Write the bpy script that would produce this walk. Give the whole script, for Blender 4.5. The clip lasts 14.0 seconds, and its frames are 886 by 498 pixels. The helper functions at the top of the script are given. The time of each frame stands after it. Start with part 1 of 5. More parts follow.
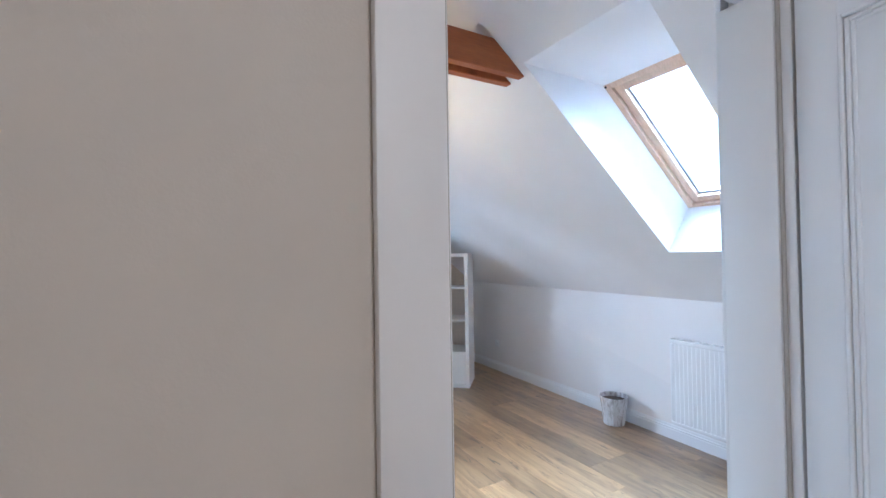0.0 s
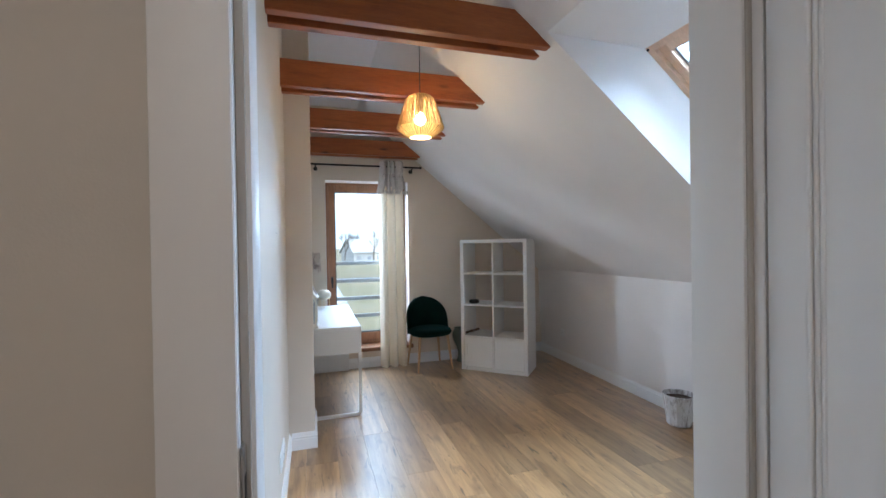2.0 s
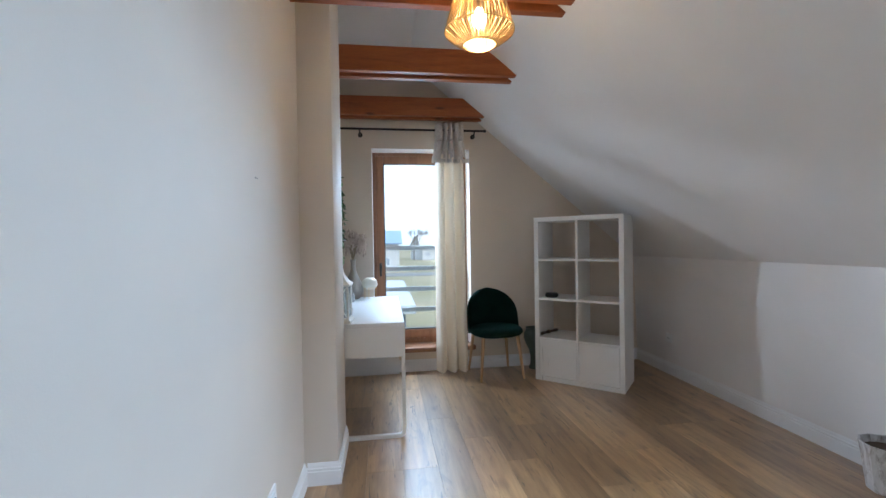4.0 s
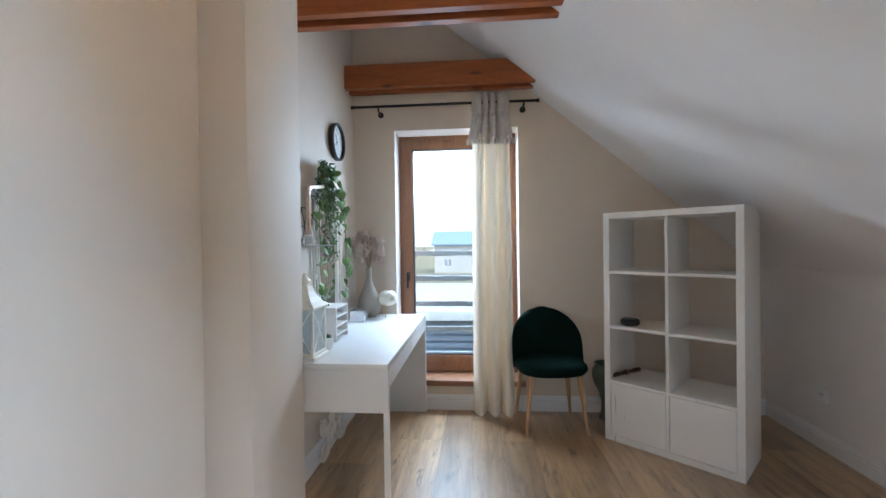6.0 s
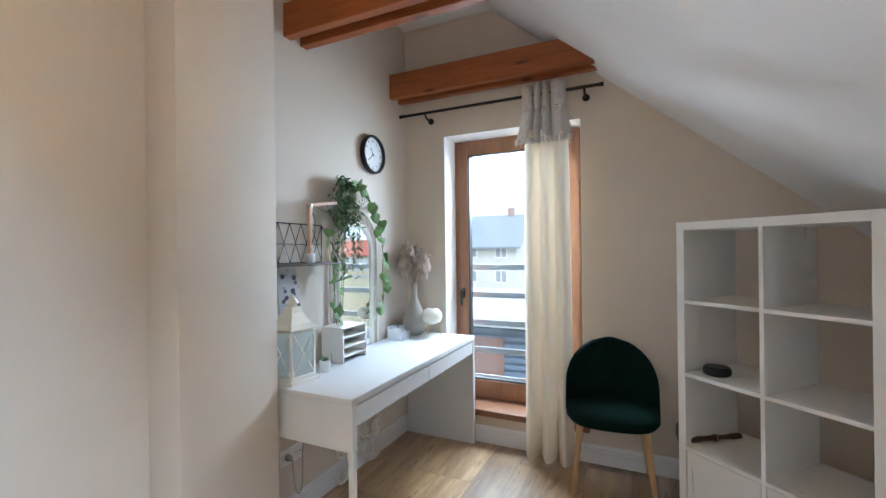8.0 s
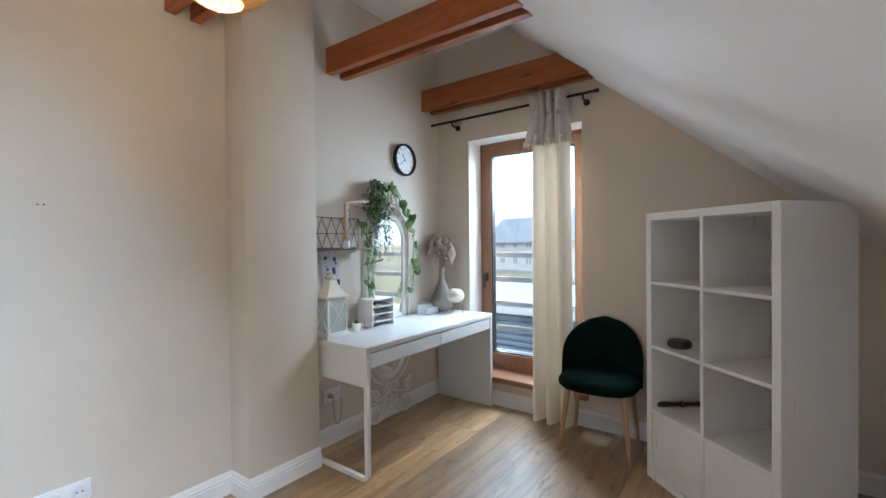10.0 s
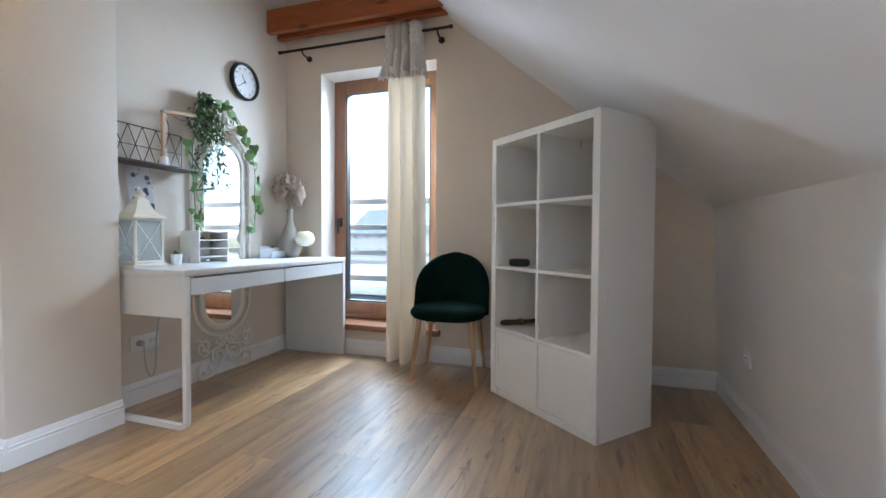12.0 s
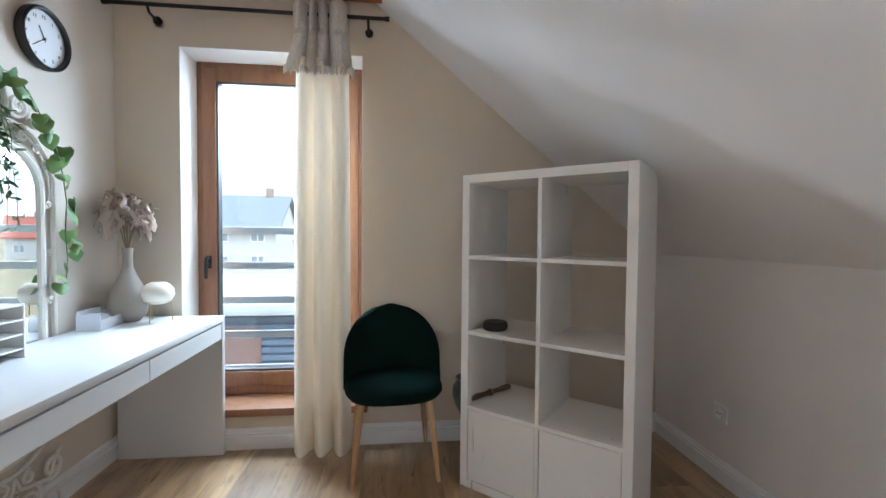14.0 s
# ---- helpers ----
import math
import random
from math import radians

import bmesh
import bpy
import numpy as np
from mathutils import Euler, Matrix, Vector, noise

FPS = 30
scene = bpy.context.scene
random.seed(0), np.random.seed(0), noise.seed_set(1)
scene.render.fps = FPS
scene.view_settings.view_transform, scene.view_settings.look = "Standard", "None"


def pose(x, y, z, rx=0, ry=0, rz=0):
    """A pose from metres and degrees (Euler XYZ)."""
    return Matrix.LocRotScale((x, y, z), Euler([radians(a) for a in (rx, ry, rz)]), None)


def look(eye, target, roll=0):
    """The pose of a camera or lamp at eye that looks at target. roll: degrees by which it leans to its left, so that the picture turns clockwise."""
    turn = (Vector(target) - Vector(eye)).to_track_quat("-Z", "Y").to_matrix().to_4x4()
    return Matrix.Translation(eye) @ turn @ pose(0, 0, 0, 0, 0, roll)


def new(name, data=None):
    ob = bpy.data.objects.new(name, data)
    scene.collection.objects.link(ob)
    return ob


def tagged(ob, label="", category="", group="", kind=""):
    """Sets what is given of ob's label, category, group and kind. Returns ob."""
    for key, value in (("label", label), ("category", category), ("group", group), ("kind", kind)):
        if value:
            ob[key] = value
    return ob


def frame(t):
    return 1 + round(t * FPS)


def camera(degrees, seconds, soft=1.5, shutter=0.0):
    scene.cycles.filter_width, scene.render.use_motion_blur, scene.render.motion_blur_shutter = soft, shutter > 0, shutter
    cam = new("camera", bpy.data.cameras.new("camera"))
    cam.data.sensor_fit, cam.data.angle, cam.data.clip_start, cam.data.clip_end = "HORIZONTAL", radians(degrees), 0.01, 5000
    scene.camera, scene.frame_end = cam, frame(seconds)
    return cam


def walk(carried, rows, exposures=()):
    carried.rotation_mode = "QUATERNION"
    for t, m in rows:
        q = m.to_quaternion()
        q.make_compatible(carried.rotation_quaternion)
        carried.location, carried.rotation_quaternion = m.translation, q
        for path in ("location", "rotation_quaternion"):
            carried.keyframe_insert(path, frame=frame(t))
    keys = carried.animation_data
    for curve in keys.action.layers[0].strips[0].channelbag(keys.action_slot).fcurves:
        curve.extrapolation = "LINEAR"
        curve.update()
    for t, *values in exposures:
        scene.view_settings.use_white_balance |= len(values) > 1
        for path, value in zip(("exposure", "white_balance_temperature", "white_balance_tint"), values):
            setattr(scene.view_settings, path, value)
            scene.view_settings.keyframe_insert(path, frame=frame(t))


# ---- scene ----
cam = camera(92.3, 14.0)
PATH = [
    (0, (0.597, 0.703, 1.451), (1.583, 2.442, 1.481), -0.9),
    (0.5, (0.702, 0.646, 1.469), (1.585, 2.441, 1.486), -0.9),
    (1, (0.853, 0.548, 1.468), (1.632, 2.39, 1.467), -1.1),
    (1.5, (0.932, 0.515, 1.437), (1.617, 2.394, 1.432), -1.0),
    (2, (0.957, 0.552, 1.407), (1.54, 2.465, 1.392), -0.9),
    (2.5, (1.001, 0.654, 1.371), (1.488, 2.594, 1.345), -0.9),
    (3, (1.079, 0.881, 1.243), (1.5, 2.836, 1.217), -0.8),
    (5.5, (1.547, 2.094, 1.273), (1.505, 4.094, 1.246), -1.0),
    (6, (1.734, 2.279, 1.279), (1.573, 4.272, 1.26), -0.8),
    (6.5, (1.857, 2.513, 1.312), (1.565, 4.492, 1.294), -1.0),
    (7, (1.992, 2.693, 1.358), (1.513, 4.635, 1.344), -1.1),
    (7.5, (2.189, 2.774, 1.356), (1.513, 4.657, 1.354), -0.9),
    (10, (3.035, 2.531, 1.317), (1.858, 4.148, 1.291), -0.6),
    (10.5, (3.087, 2.611, 1.199), (2.062, 4.327, 1.157), -0.4),
    (11, (3.106, 2.662, 1.05), (2.24, 4.464, 1.004), -0.1),
    (11.5, (3.109, 2.685, 0.921), (2.383, 4.547, 0.87), 0.1),
    (12, (3.055, 2.673, 0.91), (2.434, 4.574, 0.852), 0.3),
    (12.5, (2.911, 2.698, 0.961), (2.372, 4.623, 0.898), 0.4),
    (13, (2.683, 2.801, 1.018), (2.261, 4.755, 0.954), 0.5),
    (13.5, (2.425, 2.986, 1.127), (2.252, 4.978, 1.058), 0.4),
    (14, (2.246, 3.151, 1.189), (2.463, 5.139, 1.125), 0.5),
]
EXPOSURES = [(0, 3.14, 4950, 10), (0.5, 2.70, 5400, 10), (1.5, 2.46, 5500, 10), (2.5, 2.32, 5600, 10), (3, 2.24, 5600, 10), (5.5, 2.40, 5650, 10), (7.5, 2.66, 5800, 10), (10, 2.42, 5920, 10), (11, 2.64, 5750, 10), (12.5, 2.70, 5720, 10), (14, 2.66, 5850, 10)]
walk(cam, [(t, look(eye, target, roll)) for t, eye, target, roll in PATH], EXPOSURES)


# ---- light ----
PENDANT, HALL_FILL = 150.0, 6.4
world = bpy.data.worlds.new("overcast_sky")
scene.world = world
world.use_nodes = True
wn, wl = world.node_tree.nodes, world.node_tree.links
sky = wn.new("ShaderNodeTexSky")
sky.sky_type = "NISHITA"
sky.sun_disc = False
sky.sun_elevation = radians(38)
sky.sun_rotation = radians(150)
sky.dust_density = 4.0
haze = wn.new("ShaderNodeMix")
haze.data_type = "RGBA"
haze.inputs[0].default_value = 0.7
haze.inputs[7].default_value = (6.8, 7.65, 8.4, 1)
wl.new(sky.outputs[0], haze.inputs[6])
wl.new(haze.outputs[2], wn["Background"].inputs[0])
wn["Background"].inputs[1].default_value = 0.10

sun_data = bpy.data.lights.new("sun", "SUN")
sun_data.energy, sun_data.angle, sun_data.color = 0.9, radians(25), (1.0, 0.96, 0.9)
sun = new("sun", sun_data)
sun.matrix_world = look((8, -6, 12), (0, 0, 0))


def sky_panel(name, at, target, w, h, power, colour):
    """An area lamp just outside an opening, standing in for the sky's light."""
    d = bpy.data.lights.new(name, "AREA")
    d.shape, d.size, d.size_y, d.energy, d.color = "RECTANGLE", w, h, power, colour
    ob = new(name, d)
    ob.matrix_world = look(at, target)
    return ob


sky_panel("door_daylight", (1.50, 6.16, 2.15), (1.55, 5.2, 1.95), 1.3, 1.0, 25, (0.72, 0.87, 1.0))
sky_panel("zenith_daylight", (1.40, 7.30, 3.90), (1.65, 4.9, 0.3), 2.2, 1.3, 27, (0.80, 0.92, 1.0))
sky_panel("balcony_daylight", (-2.08, 9.85, 2.5), (2.1, 5.3, 1.2), 1.2, 2.0, 88, (0.90, 0.95, 1.0))
sky_panel("skylight_daylight", (3.45, 2.21, 2.68), (2.52, 2.03, 1.40), 1.0, 0.8, 50, (0.60, 0.80, 1.0))


# ---- materials ----
def mat(name, colour, rough=0.5, metal=0.0, spec=0.5):
    m = bpy.data.materials.new(name)
    m.use_nodes = True
    b = m.node_tree.nodes["Principled BSDF"]
    b.inputs["Base Color"].default_value = (*colour, 1)
    b.inputs["Roughness"].default_value = rough
    b.inputs["Metallic"].default_value = metal
    b.inputs["Specular IOR Level"].default_value = spec
    return m


def coords(m, scale=(1, 1, 1), by_object=False):
    """Object coordinates, scaled; shifted per object where asked."""
    n, l = m.node_tree.nodes, m.node_tree.links
    tc = n.new("ShaderNodeTexCoord")
    mp = n.new("ShaderNodeMapping")
    mp.inputs["Scale"].default_value = scale
    out = tc.outputs["Object"]
    if by_object:
        oi = n.new("ShaderNodeObjectInfo")
        mul = n.new("ShaderNodeVectorMath")
        mul.operation = "SCALE"
        mul.inputs[0].default_value = (37, 53, 71)
        l.new(oi.outputs["Random"], mul.inputs["Scale"])
        add = n.new("ShaderNodeVectorMath")
        l.new(out, add.inputs[0])
        l.new(mul.outputs[0], add.inputs[1])
        out = add.outputs[0]
    l.new(out, mp.inputs["Vector"])
    return mp.outputs[0]


def noise_tex(m, vec, scale, detail=4, rough=0.55, distort=0.0):
    n = m.node_tree.nodes.new("ShaderNodeTexNoise")
    n.inputs["Scale"].default_value, n.inputs["Detail"].default_value = scale, detail
    n.inputs["Roughness"].default_value, n.inputs["Distortion"].default_value = rough, distort
    m.node_tree.links.new(vec, n.inputs["Vector"])
    return n.outputs[0]


def ramp(m, fac, stops):
    r = m.node_tree.nodes.new("ShaderNodeValToRGB")
    e = r.color_ramp.elements
    while len(e) < len(stops):
        e.new(0.5)
    for k, (p, c) in zip(e, stops):
        k.position = p
        k.color = (*c, 1) if len(c) == 3 else c
    m.node_tree.links.new(fac, r.inputs[0])
    return r.outputs[0]


def mix(m, fac, a, b, how="MIX"):
    x = m.node_tree.nodes.new("ShaderNodeMix")
    x.data_type, x.blend_type = "RGBA", how
    l = m.node_tree.links
    for sock, v in ((x.inputs[0], fac), (x.inputs[6], a), (x.inputs[7], b)):
        if isinstance(v, (int, float)):
            sock.default_value = v
        elif isinstance(v, tuple):
            sock.default_value = (*v, 1)
        else:
            l.new(v, sock)
    return x.outputs[2]


def bump(m, height, strength=0.2, dist=0.002):
    b = m.node_tree.nodes.new("ShaderNodeBump")
    b.inputs["Strength"].default_value, b.inputs["Distance"].default_value = strength, dist
    m.node_tree.links.new(height, b.inputs["Height"])
    m.node_tree.links.new(b.outputs[0], m.node_tree.nodes["Principled BSDF"].inputs["Normal"])


def base(m, sock):
    m.node_tree.links.new(sock, m.node_tree.nodes["Principled BSDF"].inputs["Base Color"])


def gloss(m, sock, lo, hi):
    r = ramp(m, sock, ((0.3, (lo,) * 3), (0.7, (hi,) * 3)))
    m.node_tree.links.new(r, m.node_tree.nodes["Principled BSDF"].inputs["Roughness"])


def paint(name, colour, rough=0.75, mottle=0.04, grain=0.12):
    """Rolled wall paint: faint stipple, slow mottling."""
    m = mat(name, colour, rough)
    v = coords(m)
    big = noise_tex(m, v, 1.3, 3)
    fine = noise_tex(m, v, 260, 2)
    lo = tuple(c * (1 - mottle) for c in colour)
    hi = tuple(min(1, c * (1 + mottle)) for c in colour)
    base(m, ramp(m, big, ((0.3, lo), (0.7, hi))))
    bump(m, fine, grain, 0.0015)
    return m


def wood(name, dark, mid, light, along=(1, 1, 1), scale=1.0, rough=0.45, knots=False, by_object=False):
    """Wood with grain running along the axis whose scale is small."""
    m = mat(name, mid, rough)
    v = coords(m, along, by_object)
    a = noise_tex(m, v, 9 * scale, 5, 0.6, 0.6)
    fine = noise_tex(m, v, 60 * scale, 3, 0.6)
    c = ramp(m, a, ((0.25, dark), (0.5, mid), (0.75, light)))
    c = mix(m, 0.35, c, ramp(m, fine, ((0.3, tuple(x * 0.6 for x in mid)), (0.7, light))), "MIX")
    if knots:
        vo = m.node_tree.nodes.new("ShaderNodeTexVoronoi")
        vo.inputs["Scale"].default_value = 1.0
        k = coords(m, knots, by_object)
        m.node_tree.links.new(k, vo.inputs["Vector"])
        mask = ramp(m, vo.outputs["Distance"], ((0.05, (0.85, 0.85, 0.85)), (0.17, (0, 0, 0))))
        c = mix(m, mask, c, tuple(x * 0.35 for x in dark))
    base(m, c)
    gloss(m, fine, rough - 0.08, rough + 0.1)
    bump(m, fine, 0.15, 0.001)
    return m


M_BEIGE = paint("beige_wall_paint", (0.685, 0.612, 0.532), 0.7)
# warm shade behind the shelving is put into this tanner copy of the beige
M_GABLE = paint("shade_tinted_gable_paint", (0.70, 0.605, 0.500), 0.7)
M_WHITE = paint("white_ceiling_paint", (0.82, 0.79, 0.775), 0.75)
M_HALL = paint("hall_wall_paint", (0.63, 0.572, 0.495), 0.7)
M_SKIRT = paint("white_gloss_skirting", (0.83, 0.83, 0.84), 0.35, 0.015, 0.02)
M_LACQ = paint("white_lacquer", (0.80, 0.80, 0.80), 0.32, 0.02, 0.03)
scuff = noise_tex(M_LACQ, coords(M_LACQ, (1, 1, 0.10)), 24, 2, 0.5, 0.7)
scuff = ramp(M_LACQ, scuff, ((0.735, (0.86, 0.842, 0.815)), (0.76, (0.50, 0.48, 0.46))))
base(M_LACQ, scuff)
M_DOOR = paint("white_door_lacquer", (0.82, 0.80, 0.78), 0.5, 0.02, 0.04)
M_DESK = paint("white_foil", (0.74, 0.75, 0.76), 0.45, 0.012, 0.015)
M_STEEL_W = mat("white_powder_coat", (0.82, 0.82, 0.82), 0.35)
M_BLACK = mat("black_plastic", (0.012, 0.012, 0.013), 0.4)
M_IRON = mat("black_iron", (0.02, 0.02, 0.022), 0.45, 0.6)
M_CHROME = mat("dull_steel", (0.5, 0.5, 0.5), 0.3, 1.0)
M_BEAM = wood("stained_pine", (0.165, 0.036, 0.009), (0.32, 0.082, 0.019), (0.42, 0.128, 0.034), (0.12, 1, 1), 2.2, 0.5, (2.8, 5.0, 9.0), True)
M_WINWOOD = wood("brown_window_wood", (0.19, 0.086, 0.044), (0.30, 0.142, 0.073), (0.38, 0.19, 0.105), (1, 1, 0.08), 2.0, 0.35)
M_PINE = wood("clear_pine", (0.56, 0.36, 0.23), (0.68, 0.46, 0.31), (0.75, 0.54, 0.39), (0.2, 1, 0.2), 2.0, 0.4)
M_SKYPINE = wood("varnished_pine", (0.68, 0.42, 0.26), (0.78, 0.53, 0.36), (0.84, 0.61, 0.44), (0.2, 1, 0.2), 2.0, 0.4)
M_BEECH = wood("beech_leg", (0.42, 0.24, 0.11), (0.55, 0.33, 0.16), (0.62, 0.40, 0.22), (1, 1, 0.1), 3.0, 0.45)


def floor_wood():
    """Oak laminate: planks differ in tone, with soft figure, knots and dark checks."""
    m = mat("oak_laminate", (0.36, 0.22, 0.12), 0.35, 0.0, 1.0)
    n, l = m.node_tree.nodes, m.node_tree.links
    broad = noise_tex(m, coords(m, (1, 0.20, 1), True), 6.0, 4, 0.55, 0.9)
    # cathedral figure: warped rings drawn out along the plank
    wave = n.new("ShaderNodeTexWave")
    wave.wave_type, wave.bands_direction = "BANDS", "X"
    wave.inputs["Scale"].default_value, wave.inputs["Distortion"].default_value = 3.2, 9.0
    wave.inputs["Detail"].default_value, wave.inputs["Detail Scale"].default_value = 3.0, 0.8
    l.new(coords(m, (1, 0.13, 1), True), wave.inputs["Vector"])
    grain = noise_tex(m, coords(m, (1, 0.085, 1), True), 36, 6, 0.62, 0.35)
    c = ramp(m, broad, ((0.35, (0.205, 0.110, 0.046)), (0.50, (0.36, 0.214, 0.096)), (0.65, (0.53, 0.345, 0.172))))
    c = mix(m, 0.42, c, ramp(m, grain, ((0.34, (0.12, 0.062, 0.027)), (0.50, (0.36, 0.215, 0.100)), (0.66, (0.56, 0.375, 0.195)))))
    c = mix(m, 0.22, c, ramp(m, wave.outputs[0], ((0.15, (0.20, 0.112, 0.052)), (0.55, (0.43, 0.28, 0.15)))))
    # knots with a soft dark halo, ragged dark patches and short open checks
    vo = n.new("ShaderNodeTexVoronoi")
    vo.inputs["Scale"].default_value = 1.0
    l.new(coords(m, (5.5, 2.6, 1), True), vo.inputs["Vector"])
    c = mix(m, ramp(m, vo.outputs["Distance"], ((0.035, (0.85, 0.85, 0.85)), (0.085, (0.40, 0.40, 0.40)), (0.20, (0, 0, 0)))), c, (0.085, 0.045, 0.022))
    spots = noise_tex(m, coords(m, (1, 0.22, 1), True), 15, 5, 0.68, 0.8)
    c = mix(m, ramp(m, spots, ((0.55, (0, 0, 0)), (0.68, (0.8, 0.8, 0.8)))), c, (0.150, 0.080, 0.038))
    checks = noise_tex(m, coords(m, (1, 0.11, 1), True), 34, 3, 0.6, 0.8)
    c = mix(m, ramp(m, checks, ((0.635, (0, 0, 0)), (0.665, (0.9, 0.9, 0.9)))), c, (0.085, 0.045, 0.023))
    oi = n.new("ShaderNodeObjectInfo")
    tone = ramp(m, oi.outputs["Random"], ((0.0, (0.68, 0.655, 0.60)), (0.5, (0.97, 0.95, 0.88)), (1.0, (1.26, 1.24, 1.14))))
    c = mix(m, 1.0, c, tone, "MULTIPLY")
    base(m, c)
    gloss(m, broad, 0.34, 0.42)
    b = n["Principled BSDF"]
    b.inputs["Coat Weight"].default_value, b.inputs["Coat Roughness"].default_value, b.inputs["Coat IOR"].default_value = 0.75, 0.33, 1.65
    bump(m, broad, 0.05, 0.0005)
    return m


M_FLOOR = floor_wood()
M_SUB = mat("dark_joint", (0.12, 0.072, 0.04), 0.8)


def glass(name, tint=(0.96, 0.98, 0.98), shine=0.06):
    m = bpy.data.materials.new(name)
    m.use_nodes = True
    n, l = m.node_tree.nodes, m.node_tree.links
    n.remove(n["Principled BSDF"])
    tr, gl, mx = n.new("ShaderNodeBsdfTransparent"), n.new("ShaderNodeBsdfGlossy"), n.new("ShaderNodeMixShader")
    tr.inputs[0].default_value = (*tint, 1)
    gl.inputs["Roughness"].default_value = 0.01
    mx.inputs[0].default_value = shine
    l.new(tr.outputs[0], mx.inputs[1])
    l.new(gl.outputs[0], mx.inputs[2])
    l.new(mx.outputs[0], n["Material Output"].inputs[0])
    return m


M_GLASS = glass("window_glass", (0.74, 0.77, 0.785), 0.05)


# ---- mesh helpers ----
def add_box(bm, a, b, bevel=0.0, segs=2):
    a, b = Vector(a), Vector(b)
    r = bmesh.ops.create_cube(bm, size=1, matrix=Matrix.Translation((a + b) / 2) @ Matrix.Diagonal((*(b - a), 1)))
    if bevel:
        edges = list({e for v in r["verts"] for e in v.link_edges})
        bmesh.ops.bevel(bm, geom=edges, offset=bevel, segments=segs, profile=0.5, affect="EDGES")
    return bm


def boxes(*items, bevel=0.0, segs=2):
    bm = bmesh.new()
    for a, b in items:
        add_box(bm, a, b, bevel, segs)
    return bm


def box(a, b, bevel=0.0, segs=2):
    return boxes((a, b), bevel=bevel, segs=segs)


def add_tube(bm, points, radius, sides=10, closed=False):
    """A round bar swept through points; radius may be a number or one per point."""
    pts = [Vector(p) for p in points]
    n = len(pts)
    radii = radius if isinstance(radius, (list, tuple)) else [radius] * n
    rings, normal = [], None
    for i, p in enumerate(pts):
        a = pts[(i - 1) % n] if closed or i else p
        b = pts[(i + 1) % n] if closed or i < n - 1 else p
        t = (b - a).normalized()
        if normal is None:
            normal = t.orthogonal().normalized()
        normal = (normal - t * normal.dot(t))
        normal = normal.normalized() if normal.length > 1e-6 else t.orthogonal().normalized()
        side = t.cross(normal)
        rings.append([bm.verts.new(p + radii[i] * (math.cos(k * math.tau / sides) * normal + math.sin(k * math.tau / sides) * side)) for k in range(sides)])
    for i in range(n if closed else n - 1):
        r0, r1 = rings[i], rings[(i + 1) % n]
        for k in range(sides):
            bm.faces.new((r0[k], r0[(k + 1) % sides], r1[(k + 1) % sides], r1[k]))
    if not closed:
        bm.faces.new(rings[0][::-1])
        bm.faces.new(rings[-1])
    return bm


def tube(points, radius, sides=10, closed=False):
    return add_tube(bmesh.new(), points, radius, sides, closed)


def add_lathe(bm, profile, sides=40, at=(0, 0, 0)):
    """Turned shape from (radius, z) pairs round the z axis."""
    at = Vector(at)
    rings = []
    for r, z in profile:
        if r < 1e-5:
            rings.append([bm.verts.new(at + Vector((0, 0, z)))])
        else:
            rings.append([bm.verts.new(at + Vector((r * math.cos(k * math.tau / sides), r * math.sin(k * math.tau / sides), z))) for k in range(sides)])
    for a, b in zip(rings, rings[1:]):
        for k in range(sides):
            j = (k + 1) % sides
            if len(a) > 1 and len(b) > 1:
                bm.faces.new((a[k], a[j], b[j], b[k]))
            elif len(a) > 1:
                bm.faces.new((a[k], a[j], b[0]))
            elif len(b) > 1:
                bm.faces.new((a[0], b[j], b[k]))
    return bm


def lathe(profile, sides=40, at=(0, 0, 0)):
    return add_lathe(bmesh.new(), profile, sides, at)


def add_prism(bm, poly, axis, lo, hi):
    """A polygon of 2D points pushed along an axis ('x': (y, z), 'y': (x, z), 'z': (x, y))."""
    def at(p, h):
        return {"x": (h, p[0], p[1]), "y": (p[0], h, p[1]), "z": (p[0], p[1], h)}[axis]
    a = [bm.verts.new(at(p, lo)) for p in poly]
    b = [bm.verts.new(at(p, hi)) for p in poly]
    bm.faces.new(a)
    bm.faces.new(b[::-1])
    for i in range(len(poly)):
        j = (i + 1) % len(poly)
        bm.faces.new((a[j], a[i], b[i], b[j]))
    return bm


def prism(poly, axis, lo, hi):
    return add_prism(bmesh.new(), poly, axis, lo, hi)


def mesh_of(name, bm, material, smooth=None):
    bmesh.ops.recalc_face_normals(bm, faces=bm.faces)
    me = bpy.data.meshes.new(name)
    if smooth is not None:
        lim = radians(smooth)
        for f in bm.faces:
            f.smooth = True
        for e in bm.edges:
            e.smooth = len(e.link_faces) != 2 or e.calc_face_angle(0) < lim
    bm.to_mesh(me)
    bm.free()
    me.materials.append(material)
    return me


def part(name, bm, material, parent=None, label="", smooth=35):
    ob = new(name, mesh_of(name, bm, material, smooth))
    if parent:
        ob.parent = parent
    if label:
        ob["label"] = label
    return ob


def thing(name, label, category, at=(0, 0, 0), turn=0, group=""):
    ob = new(name)
    ob.empty_display_size = 0.1
    ob.matrix_world = pose(*at, 0, 0, turn)
    return tagged(ob, label, category, group, "thing")


def structure(name, bm, material, label="", smooth=35):
    return tagged(part(name, bm, material, None, "", smooth), label, name.split("_")[0], "", "structure")


# ---- the room ----
LEFT, GABLE, KNEE, HALL, NEAR = 0.775, 5.575, 3.797, 1.166, 1.257   # inner faces
TOP, KNEE_TOP, PITCH = 3.010, 1.084, 0.827
DOOR_L, DOOR_R, DOOR_H = 0.879, 1.764, 2.07


